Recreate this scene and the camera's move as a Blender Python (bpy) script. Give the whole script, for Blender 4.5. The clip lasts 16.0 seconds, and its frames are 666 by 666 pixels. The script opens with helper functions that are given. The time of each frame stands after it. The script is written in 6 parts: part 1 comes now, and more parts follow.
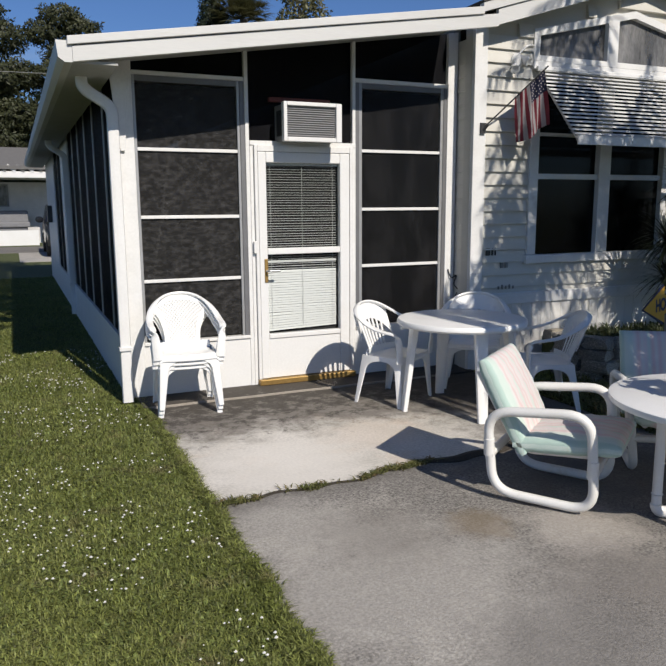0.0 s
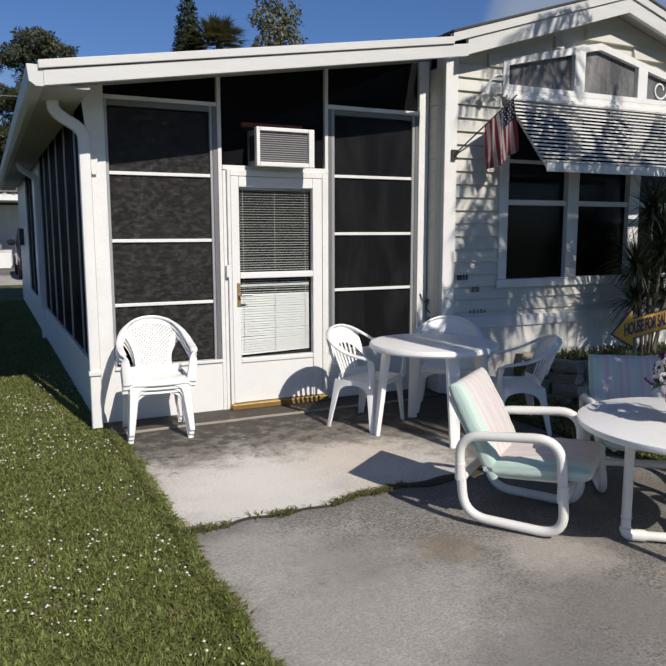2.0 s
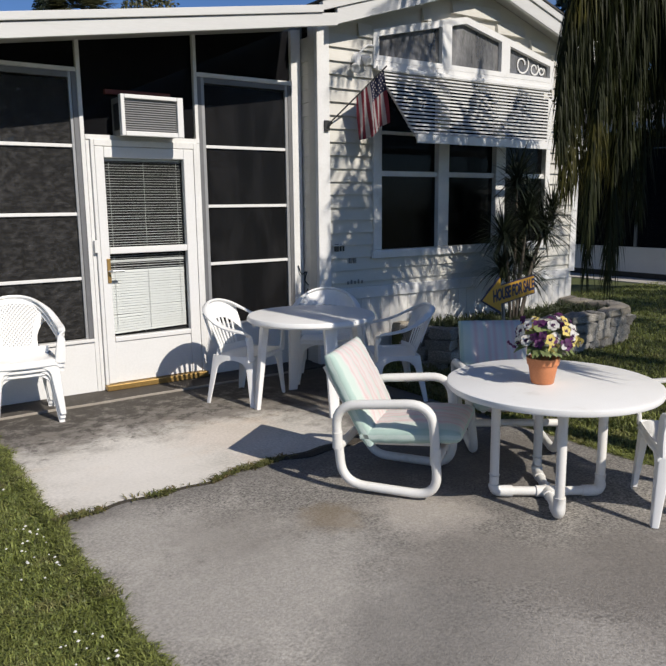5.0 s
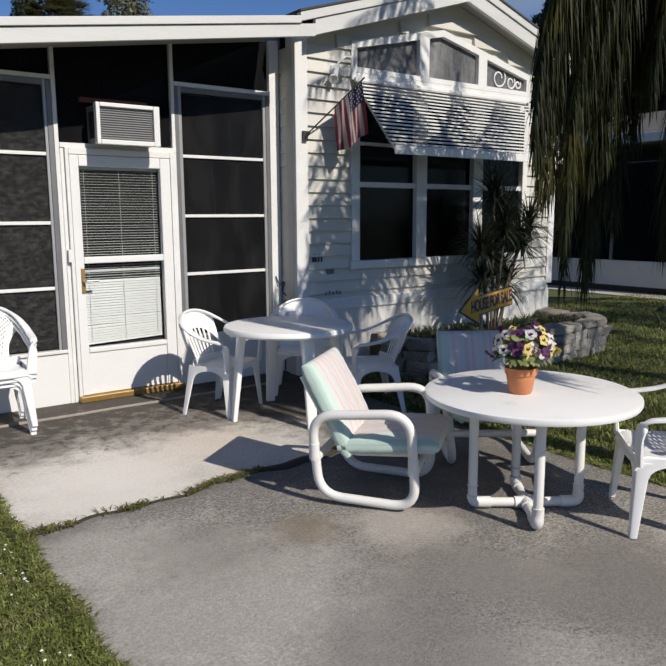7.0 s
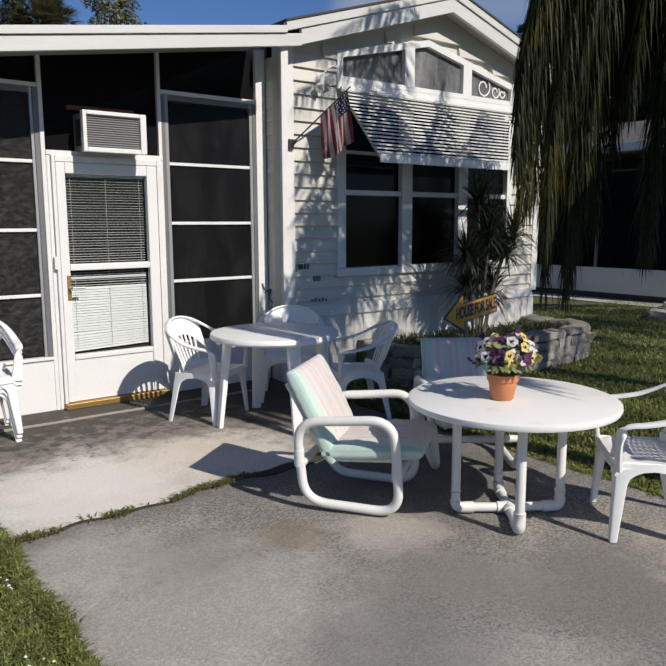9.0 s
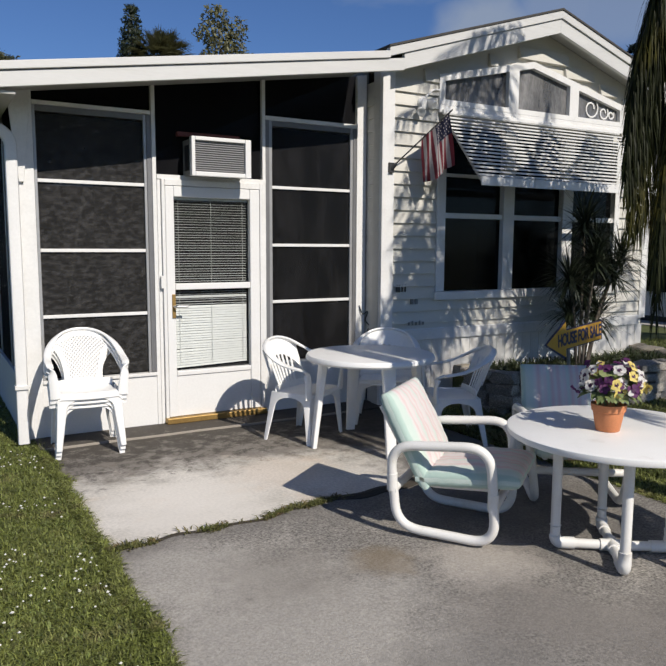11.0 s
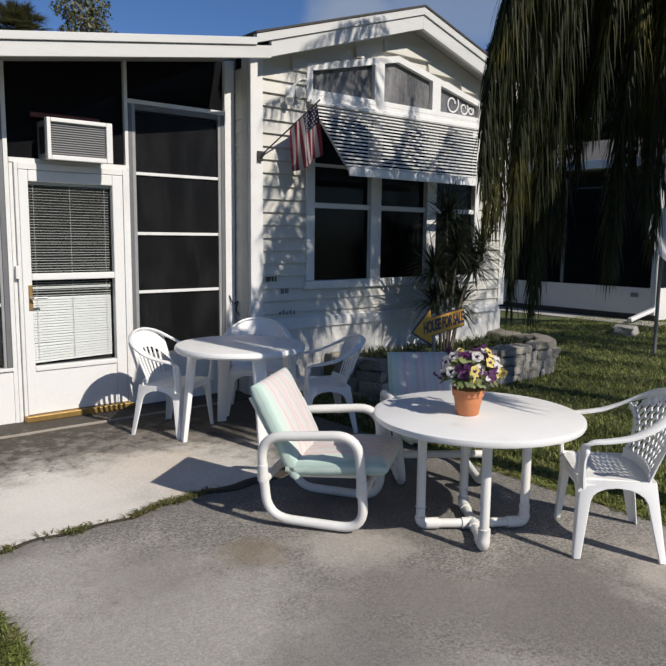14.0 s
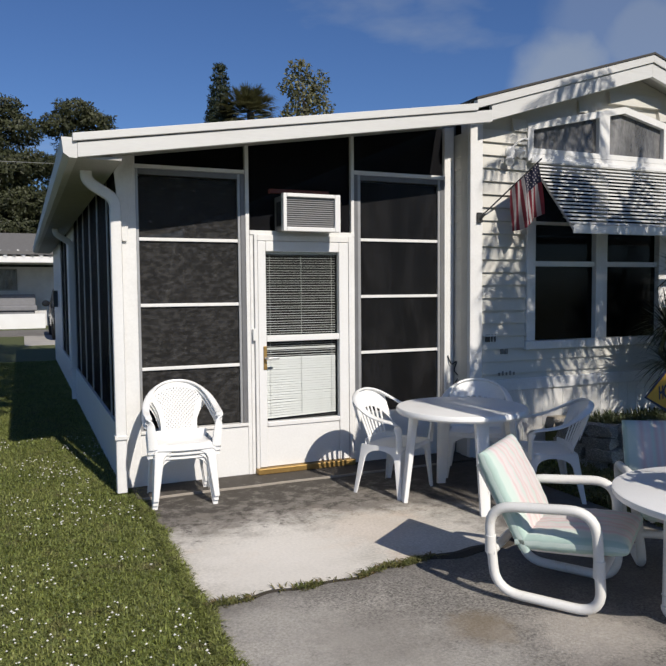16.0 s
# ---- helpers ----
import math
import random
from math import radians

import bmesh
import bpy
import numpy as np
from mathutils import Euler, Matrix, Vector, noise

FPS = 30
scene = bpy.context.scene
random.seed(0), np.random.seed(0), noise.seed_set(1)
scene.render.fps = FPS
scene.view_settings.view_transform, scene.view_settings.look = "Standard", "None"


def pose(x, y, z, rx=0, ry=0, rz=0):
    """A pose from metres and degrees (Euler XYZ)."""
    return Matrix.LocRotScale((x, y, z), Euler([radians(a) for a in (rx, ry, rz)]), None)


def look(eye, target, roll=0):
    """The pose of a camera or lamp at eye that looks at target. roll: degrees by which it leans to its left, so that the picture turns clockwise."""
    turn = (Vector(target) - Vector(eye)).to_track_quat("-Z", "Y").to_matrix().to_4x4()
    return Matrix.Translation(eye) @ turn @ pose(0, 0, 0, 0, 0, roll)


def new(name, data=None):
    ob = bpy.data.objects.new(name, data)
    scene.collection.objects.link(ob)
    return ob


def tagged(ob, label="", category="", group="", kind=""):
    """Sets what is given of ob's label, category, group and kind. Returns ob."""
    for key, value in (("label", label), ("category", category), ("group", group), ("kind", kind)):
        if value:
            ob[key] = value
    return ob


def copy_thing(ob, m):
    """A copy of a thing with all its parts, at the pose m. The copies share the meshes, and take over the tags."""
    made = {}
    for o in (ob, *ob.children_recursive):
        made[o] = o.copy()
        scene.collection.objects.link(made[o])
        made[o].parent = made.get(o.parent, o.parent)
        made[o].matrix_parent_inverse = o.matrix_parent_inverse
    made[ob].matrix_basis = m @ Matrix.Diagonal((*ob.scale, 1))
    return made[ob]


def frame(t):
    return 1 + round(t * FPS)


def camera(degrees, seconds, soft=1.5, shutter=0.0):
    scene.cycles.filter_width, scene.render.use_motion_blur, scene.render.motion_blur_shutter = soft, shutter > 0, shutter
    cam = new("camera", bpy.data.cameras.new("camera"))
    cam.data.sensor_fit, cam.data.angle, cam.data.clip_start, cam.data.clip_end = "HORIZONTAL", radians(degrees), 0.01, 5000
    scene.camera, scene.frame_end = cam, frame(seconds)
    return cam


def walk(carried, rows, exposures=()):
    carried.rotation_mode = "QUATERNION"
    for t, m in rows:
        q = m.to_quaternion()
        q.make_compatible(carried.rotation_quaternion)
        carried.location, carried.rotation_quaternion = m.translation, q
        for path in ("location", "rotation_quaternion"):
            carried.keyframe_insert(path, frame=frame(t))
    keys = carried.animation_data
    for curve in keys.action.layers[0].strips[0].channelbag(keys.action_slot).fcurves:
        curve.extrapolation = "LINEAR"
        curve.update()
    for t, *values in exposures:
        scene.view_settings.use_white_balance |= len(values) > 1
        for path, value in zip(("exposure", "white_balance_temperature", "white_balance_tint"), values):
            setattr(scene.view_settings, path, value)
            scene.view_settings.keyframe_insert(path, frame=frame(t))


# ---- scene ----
cam = camera(49.6, 16.0, soft=1.8)
PATH = [
    (0, (-1.85, -5.853, 1.527), (-1.0603, -4.0488, 1.1834), -0.36),
    (0.5, (-1.848, -5.861, 1.528), (-1.0611, -4.0590, 1.1629), -0.72),
    (1, (-1.848, -5.861, 1.535), (-1.0456, -4.0609, 1.1933), -0.49),
    (1.5, (-1.839, -5.855, 1.526), (-1.0267, -4.0514, 1.2345), -0.51),
    (2, (-1.824, -5.857, 1.531), (-0.9685, -4.0715, 1.2513), -0.09),
    (2.5, (-1.787, -5.849, 1.518), (-0.8404, -4.1132, 1.2138), -0.66),
    (3, (-1.778, -5.841, 1.514), (-0.7263, -4.1683, 1.2055), -0.09),
    (3.5, (-1.773, -5.857, 1.525), (-0.6647, -4.2259, 1.1911), -0.31),
    (4, (-1.772, -5.871, 1.52), (-0.6407, -4.2580, 1.1821), -0.45),
    (4.5, (-1.763, -5.869, 1.523), (-0.6432, -4.2506, 1.1683), -0.57),
    (7, (-1.719, -5.839, 1.498), (-0.5486, -4.2494, 1.1786), -0.29),
    (7.5, (-1.721, -5.887, 1.519), (-0.4518, -4.3737, 1.2020), -0.93),
    (8, (-1.727, -5.9, 1.535), (-0.4538, -4.3922, 1.2072), -0.66),
    (8.5, (-1.728, -5.877, 1.52), (-0.4990, -4.3285, 1.2171), -0.18),
    (9, (-1.726, -5.879, 1.507), (-0.5271, -4.3066, 1.2052), -0.15),
    (9.5, (-1.747, -5.88, 1.529), (-0.6002, -4.2736, 1.2092), 0.54),
    (12, (-1.708, -5.849, 1.477), (-0.7667, -4.0930, 1.3011), -0.36),
    (12.5, (-1.719, -5.879, 1.527), (-0.5390, -4.2791, 1.3061), 0.61),
    (13, (-1.688, -5.865, 1.509), (-0.4793, -4.2931, 1.2440), 0.63),
    (13.5, (-1.678, -5.866, 1.508), (-0.4293, -4.3256, 1.2459), 0.52),
    (14, (-1.684, -5.865, 1.508), (-0.4174, -4.3402, 1.2408), 0.68),
    (14.5, (-1.72, -5.882, 1.531), (-0.4612, -4.3548, 1.2435), 0.01),
    (15, (-1.743, -5.883, 1.541), (-0.6157, -4.2607, 1.2336), -0.62),
    (15.5, (-1.754, -5.851, 1.523), (-0.7730, -4.1285, 1.2603), -0.91),
    (16, (-1.789, -5.83, 1.572), (-0.9985, -3.9966, 1.4518), -0.46),
]
walk(cam, [(t, look(eye, target, roll)) for t, eye, target, roll in PATH])

# ---- world, sun ----
world = bpy.data.worlds.new("sky")
scene.world = world
world.use_nodes = True
wn = world.node_tree.nodes
sky = wn.new("ShaderNodeTexSky")
sky.sky_type = 'NISHITA'
sky.sun_disc = False
sky.sun_elevation = radians(39.0)
sky.sun_rotation = radians(172.0)
sky.air_density, sky.dust_density, sky.ozone_density = 1.0, 0.3, 2.0
SUN_WAY = Vector((-0.14, 1.0, -0.80)).normalized()
# thin clouds low over the roofs
wl = world.node_tree.links
tc = wn.new("ShaderNodeTexCoord")
mp = wn.new("ShaderNodeMapping")
mp.inputs["Scale"].default_value = (1.6, 1.6, 4.5)
wl.new(tc.outputs["Generated"], mp.inputs["Vector"])
cn = wn.new("ShaderNodeTexNoise")
cn.inputs["Scale"].default_value, cn.inputs["Detail"].default_value = 1.9, 6.0
wl.new(mp.outputs["Vector"], cn.inputs["Vector"])
cr = wn.new("ShaderNodeValToRGB")
cr.color_ramp.elements[0].position, cr.color_ramp.elements[1].position = 0.60, 0.95
wl.new(cn.outputs["Fac"], cr.inputs["Fac"])
mx = wn.new("ShaderNodeMix")
mx.data_type = 'RGBA'
tint = wn.new("ShaderNodeMix")
tint.data_type, tint.blend_type = 'RGBA', 'MULTIPLY'
tint.inputs[0].default_value = 1.0
tint.inputs[7].default_value = (0.66, 0.90, 1.33, 1)
wl.new(sky.outputs["Color"], tint.inputs[6])
fine = wn.new("ShaderNodeTexNoise")
fine.inputs["Scale"].default_value, fine.inputs["Detail"].default_value = 16.0, 7.0
wl.new(tc.outputs["Generated"], fine.inputs["Vector"])
amount = cr.outputs["Color"]
# low puffs of cloud beyond the gable, and a wisp above them
for way, size, dense in (((0.628, 0.725, 0.256), 0.066, 0.62), ((0.690, 0.657, 0.302), 0.055, 0.42), ((0.655, 0.68, 0.335), 0.075, 0.26), ((0.735, 0.61, 0.30), 0.075, 0.4)):
    far = wn.new("ShaderNodeVectorMath")
    far.operation = 'DISTANCE'
    wl.new(tc.outputs["Generated"], far.inputs[0])
    far.inputs[1].default_value = way
    rag = wn.new("ShaderNodeMath")
    rag.operation = 'MULTIPLY_ADD'
    wl.new(fine.outputs["Fac"], rag.inputs[0])
    rag.inputs[1].default_value = -0.8 * size
    wl.new(far.outputs["Value"], rag.inputs[2])
    puff = wn.new("ShaderNodeMapRange")
    puff.interpolation_type = 'SMOOTHSTEP'
    puff.inputs["From Min"].default_value, puff.inputs["From Max"].default_value = 0.12 * size, 0.75 * size
    puff.inputs["To Min"].default_value, puff.inputs["To Max"].default_value = dense, 0.0
    wl.new(rag.outputs[0], puff.inputs["Value"])
    both = wn.new("ShaderNodeMath")
    both.operation = 'MAXIMUM'
    wl.new(amount, both.inputs[0])
    wl.new(puff.outputs["Result"], both.inputs[1])
    amount = both.outputs[0]
wl.new(amount, mx.inputs[0])
wl.new(tint.outputs[2], mx.inputs[6])
mx.inputs[7].default_value = (5.6, 6.3, 7.2, 1)
bg = wn["Background"]
bg.inputs["Strength"].default_value = 0.063
wl.new(mx.outputs[2], bg.inputs["Color"])

sun = new("sun", bpy.data.lights.new("sun", 'SUN'))
sun.data.energy, sun.data.angle, sun.data.color = 4.8, radians(0.53), (1.0, 0.93, 0.835)
sun.matrix_world = look((4, -30, 25), Vector((4, -30, 25)) + SUN_WAY)


# ---- helpers ----
def box(bm, x0, x1, y0, y1, z0, z1, m=None):
    vs = [bm.verts.new((x, y, z)) for z in (z0, z1) for y in (y0, y1) for x in (x0, x1)]
    fs = [(0, 2, 3, 1), (4, 5, 7, 6), (0, 1, 5, 4), (2, 6, 7, 3), (0, 4, 6, 2), (1, 3, 7, 5)]
    out = [bm.faces.new([vs[i] for i in f]) for f in fs]
    if m is not None:
        bmesh.ops.transform(bm, matrix=m, verts=vs)
    return vs


def prism(bm, outline, y0, y1):
    """A plate from an outline in x and z, from y0 to y1 in depth."""
    a = [bm.verts.new((x, y0, z)) for x, z in outline]
    b = [bm.verts.new((x, y1, z)) for x, z in outline]
    bm.faces.new(a)
    bm.faces.new(b[::-1])
    n = len(a)
    for i in range(n):
        bm.faces.new((a[i], b[i], b[(i + 1) % n], a[(i + 1) % n]))
    return a + b


def smooth_path(pts, steps=6, closed=False):
    pts = [Vector(p) for p in pts]
    n, out = len(pts), []
    for i in range(n if closed else n - 1):
        if closed:
            p0, p1, p2, p3 = pts[i - 1], pts[i], pts[(i + 1) % n], pts[(i + 2) % n]
        else:
            p0, p1, p2, p3 = pts[max(i - 1, 0)], pts[i], pts[i + 1], pts[min(i + 2, n - 1)]
        for k in range(steps):
            t = k / steps
            out.append(0.5 * (2 * p1 + (p2 - p0) * t + (2 * p0 - 5 * p1 + 4 * p2 - p3) * t * t + (3 * p1 - p0 - 3 * p2 + p3) * t ** 3))
    if not closed:
        out.append(pts[-1])
    return out


def rounded(pts, r, steps=5, closed=False):
    """A polyline whose corners are rounded with radius r."""
    pts = [Vector(p) for p in pts]
    n, out = len(pts), []
    for i, p in enumerate(pts):
        if not closed and i in (0, n - 1):
            out.append(p)
            continue
        a, b = pts[i - 1] - p, pts[(i + 1) % n] - p
        ra, rb = min(r, a.length * 0.49), min(r, b.length * 0.49)
        q0, q1 = p + a.normalized() * ra, p + b.normalized() * rb
        for k in range(steps + 1):
            t = k / steps
            out.append((1 - t) ** 2 * q0 + 2 * t * (1 - t) * p + t * t * q1)
    return out


def sweep(bm, pts, w, h=None, n=10, up=(0, 0, 1), closed=False, square=2.0, taper=None):
    """A bar along pts: w across, h along up; square 2 is round, 5 nearly a box; taper: widths' factor at each point's share."""
    h = w if h is None else h
    pts = [Vector(p) for p in pts]
    m, rings, up = len(pts), [], Vector(up)
    for i, p in enumerate(pts):
        if closed:
            t = pts[(i + 1) % m] - pts[i - 1]
        else:
            t = pts[min(i + 1, m - 1)] - pts[max(i - 1, 0)]
        t.normalize()
        side = t.cross(up)
        if side.length < 1e-3:
            side = t.cross(Vector((0, 1, 0)))
        side.normalize()
        upv = side.cross(t).normalized()
        f = 1 if taper is None else taper(i / (m - 1))
        ring = []
        for k in range(n):
            a = 2 * math.pi * (k + 0.5) / n
            c, s = math.cos(a), math.sin(a)
            c = math.copysign(abs(c) ** (2 / square), c)
            s = math.copysign(abs(s) ** (2 / square), s)
            ring.append(bm.verts.new(p + side * (c * w * f / 2) + upv * (s * h * f / 2)))
        rings.append(ring)
    for i in range(m if closed else m - 1):
        a, b = rings[i], rings[(i + 1) % m]
        for k in range(n):
            bm.faces.new((a[k], a[(k + 1) % n], b[(k + 1) % n], b[k]))
    if not closed:
        bm.faces.new(rings[0][::-1])
        bm.faces.new(rings[-1])


def lathe(bm, profile, n=32, centre=(0, 0)):
    rings = []
    for r, z in profile:
        rings.append([bm.verts.new((centre[0] + r * math.cos(2 * math.pi * k / n), centre[1] + r * math.sin(2 * math.pi * k / n), z)) for k in range(n)])
    for a, b in zip(rings, rings[1:]):
        for k in range(n):
            bm.faces.new((a[k], a[(k + 1) % n], b[(k + 1) % n], b[k]))
    bm.faces.new(rings[0][::-1])
    bm.faces.new(rings[-1])


def finish(bm, smooth=False, bevel=0.0, seg=2):
    bmesh.ops.recalc_face_normals(bm, faces=bm.faces[:])
    if bevel:
        es = [e for e in bm.edges if len(e.link_faces) == 2 and e.calc_face_angle(0) > 0.6]
        bmesh.ops.bevel(bm, geom=es, offset=bevel, segments=seg, affect='EDGES', profile=0.5, clamp_overlap=True)
    for f in bm.faces:
        f.smooth = smooth
    if smooth:
        for e in bm.edges:
            e.smooth = not (len(e.link_faces) == 2 and e.calc_face_angle(0) > 0.7)


def part(name, bm, mat, parent=None, label="", smooth=False, bevel=0.0, at=None):
    finish(bm, smooth, bevel)
    me = bpy.data.meshes.new(name)
    bm.to_mesh(me)
    bm.free()
    for mm in (mat if isinstance(mat, (list, tuple)) else [mat]):
        me.materials.append(mm)
    ob = new(name, me)
    if parent is not None:
        ob.parent = parent
    if label:
        ob["label"] = label
    if at is not None:
        ob.matrix_basis = at
    return ob


def share(name, me, parent, at):
    """One more piece on a mesh that is there already."""
    ob = new(name, me)
    ob.parent = parent
    ob.matrix_basis = at
    return ob


def thing(name, label, category, group="", kind="", at=None):
    ob = new(name)
    ob.empty_display_size = 0.05
    if at is not None:
        ob.matrix_basis = at
    return tagged(ob, label, category, group, kind)


def B():
    return bmesh.new()


def bar(name, mat, parent, x0, x1, y0, y1, z0, z1, label="", bevel=0.003):
    bm = B()
    box(bm, x0, x1, y0, y1, z0, z1)
    return part(name, bm, mat, parent, label, bevel=bevel)


# ---- materials ----
def material(name, colour, rough=0.6, second=None, scale=8.0, amount=0.5, fine=0.12, fine_scale=120.0, bump=0.1, bump_scale=None, metal=0.0,
             third=None, third_scale=1.5, third_low=0.5, third_high=0.7, spec=0.5, stretch=(1, 1, 1), island=0.0, coord="Object"):
    """Colour that varies at a broad and a fine scale, with stains of a third colour and relief."""
    m = bpy.data.materials.new(name)
    m.use_nodes = True
    n, l = m.node_tree.nodes, m.node_tree.links
    b = n["Principled BSDF"]
    b.inputs["Roughness"].default_value, b.inputs["Metallic"].default_value = rough, metal
    b.inputs["Specular IOR Level"].default_value = spec
    t = n.new("ShaderNodeTexCoord")
    mpn = n.new("ShaderNodeMapping")
    mpn.inputs["Scale"].default_value = stretch
    l.new(t.outputs[coord], mpn.inputs["Vector"])
    v = mpn.outputs["Vector"]

    def nz(sc, detail=4.0, r=0.6):
        q = n.new("ShaderNodeTexNoise")
        q.inputs["Scale"].default_value, q.inputs["Detail"].default_value, q.inputs["Roughness"].default_value = sc, detail, r
        l.new(v, q.inputs["Vector"])
        return q.outputs["Fac"]

    def ramp(fac, lo, hi, c0=(0, 0, 0), c1=(1, 1, 1)):
        q = n.new("ShaderNodeValToRGB")
        q.color_ramp.elements[0].position, q.color_ramp.elements[1].position = lo, hi
        q.color_ramp.elements[0].color, q.color_ramp.elements[1].color = (*c0, 1), (*c1, 1)
        l.new(fac, q.inputs["Fac"])
        return q.outputs["Color"]

    def mix(fac, a, c, mode='MIX'):
        q = n.new("ShaderNodeMix")
        q.data_type, q.blend_type = 'RGBA', mode
        if isinstance(fac, float):
            q.inputs[0].default_value = fac
        else:
            l.new(fac, q.inputs[0])
        for slot, val in ((6, a), (7, c)):
            if isinstance(val, tuple):
                q.inputs[slot].default_value = (*val, 1)
            else:
                l.new(val, q.inputs[slot])
        return q.outputs[2]

    second = second or tuple(c * 0.82 for c in colour)
    col = mix(ramp(nz(scale), 0.5 - amount / 2, 0.5 + amount / 2), colour, second)
    if third:
        col = mix(ramp(nz(third_scale, 7.0, 0.65), third_low, third_high), col, third)
    fn = nz(fine_scale, 3.0)
    col = mix(1.0, col, ramp(fn, 0.25, 0.75, (1 - fine,) * 3, (1 + fine * 0.2,) * 3), 'MULTIPLY')
    if island:
        g = n.new("ShaderNodeNewGeometry")
        o = n.new("ShaderNodeObjectInfo")
        ad = n.new("ShaderNodeMath")
        l.new(g.outputs["Random Per Island"], ad.inputs[0])
        l.new(o.outputs["Random"], ad.inputs[1])
        fr = n.new("ShaderNodeMath")
        fr.operation = 'FRACT'
        l.new(ad.outputs[0], fr.inputs[0])
        col = mix(1.0, col, ramp(fr.outputs[0], 0.0, 1.0, (1 - island,) * 3, (1 + island * 0.4,) * 3), 'MULTIPLY')
    l.new(col, b.inputs["Base Color"])
    rr = n.new("ShaderNodeMapRange")
    rr.inputs["To Min"].default_value, rr.inputs["To Max"].default_value = max(rough - 0.1, 0.03), min(rough + 0.12, 1)
    l.new(nz(scale * 2.3), rr.inputs["Value"])
    l.new(rr.outputs["Result"], b.inputs["Roughness"])
    if bump:
        bp = n.new("ShaderNodeBump")
        bp.inputs["Strength"].default_value, bp.inputs["Distance"].default_value = bump, 0.004
        l.new(nz(bump_scale or fine_scale, 5.0), bp.inputs["Height"])
        l.new(bp.outputs["Normal"], b.inputs["Normal"])
    return m


def translucent(m, share_=0.35):
    """Lets thin leaves and cloth pass some light."""
    n, l = m.node_tree.nodes, m.node_tree.links
    b = n["Principled BSDF"]
    tr = n.new("ShaderNodeBsdfTranslucent")
    src = b.inputs["Base Color"].links[0].from_socket
    l.new(src, tr.inputs["Color"])
    ms = n.new("ShaderNodeMixShader")
    ms.inputs[0].default_value = share_
    l.new(b.outputs[0], ms.inputs[1])
    l.new(tr.outputs[0], ms.inputs[2])
    l.new(ms.outputs[0], n["Material Output"].inputs["Surface"])
    return m


WHITE = material("white_painted_aluminium", (0.76, 0.758, 0.745), 0.42, (0.69, 0.68, 0.66), 3, 0.7, 0.06, 60, 0.05)
FASCIA = material("chalky_white_metal", (0.63, 0.628, 0.61), 0.5, (0.545, 0.54, 0.52), 3, 0.7, 0.08, 60, 0.06, third=(0.46, 0.45, 0.41), third_scale=2.5, third_low=0.6, third_high=0.8, stretch=(0.25, 1, 4))
TRIM = material("white_vinyl_trim", (0.77, 0.765, 0.75), 0.45, (0.66, 0.65, 0.625), 4, 0.6, 0.08, 50, 0.06, third=(0.5, 0.48, 0.44), third_scale=2.2, third_low=0.62, third_high=0.8)
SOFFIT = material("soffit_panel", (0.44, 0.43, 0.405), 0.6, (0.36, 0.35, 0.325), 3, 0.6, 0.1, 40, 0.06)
SIDING = material("cream_vinyl_siding", (0.63, 0.61, 0.55), 0.5, (0.54, 0.52, 0.465), 3, 0.7, 0.08, 90, 0.1, stretch=(0.4, 1, 3), island=0.06)
SKIRT = material("white_ribbed_skirting", (0.76, 0.74, 0.70), 0.5, (0.68, 0.66, 0.62), 3, 0.7, 0.1, 60, 0.08, third=(0.42, 0.40, 0.36), third_scale=1.6, third_low=0.58, third_high=0.78)
PLASTIC = material("white_resin_plastic", (0.87, 0.865, 0.845), 0.38, (0.82, 0.812, 0.785), 5, 0.7, 0.06, 160, 0.06, third=(0.66, 0.64, 0.58), third_scale=5, third_low=0.62, third_high=0.8)
PIPE = material("white_pvc_pipe", (0.80, 0.79, 0.76), 0.32, (0.72, 0.70, 0.65), 6, 0.7, 0.06, 120, 0.04, third=(0.6, 0.56, 0.48), third_scale=7, third_low=0.62, third_high=0.8)
CONCRETE = material("old_pale_concrete", (0.70, 0.66, 0.60), 0.9, (0.58, 0.545, 0.485), 1.6, 0.22, 0.32, 55, 0.5, 120, third=(0.62, 0.52, 0.42), third_scale=1.8, third_low=0.54, third_high=0.72)
PAVE = material("weathered_concrete", (0.48, 0.45, 0.41), 0.9, (0.40, 0.375, 0.335), 1.6, 0.3, 0.3, 55, 0.4, 120)
DRIVE = material("grey_concrete_drive", (0.375, 0.35, 0.315), 0.92, (0.25, 0.232, 0.208), 1.1, 0.30, 0.9, 80, 1.0, 140, third=(0.52, 0.485, 0.43), third_scale=2.2, third_low=0.5, third_high=0.72)
SOIL = material("lawn_soil", (0.105, 0.125, 0.036), 0.95, (0.07, 0.085, 0.026), 6, 0.6, 0.5, 90, 0.8, 70, third=(0.125, 0.115, 0.045), third_scale=1.2, third_low=0.58, third_high=0.75)
GRASS = translucent(material("lawn_grass", (0.20, 0.238, 0.046), 0.6, (0.335, 0.36, 0.108), 1.3, 0.5, 0.3, 40, 0, third=(0.30, 0.26, 0.12), third_scale=4, third_low=0.55, third_high=0.72, island=0.75), 0.3)
CLOVER = translucent(material("clover_leaf", (0.19, 0.26, 0.07), 0.55, (0.31, 0.35, 0.11), 5, 0.6, 0.25, 60, 0, island=0.6), 0.3)
FLOWERET = material("clover_flower", (0.75, 0.74, 0.68), 0.8, None, 9, 0.5, 0.1, 90, 0)
# Near-black, so the dimness of rooms behind the panes is in the colour.
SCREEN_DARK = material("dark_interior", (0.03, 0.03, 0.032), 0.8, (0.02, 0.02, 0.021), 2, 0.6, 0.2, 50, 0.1)


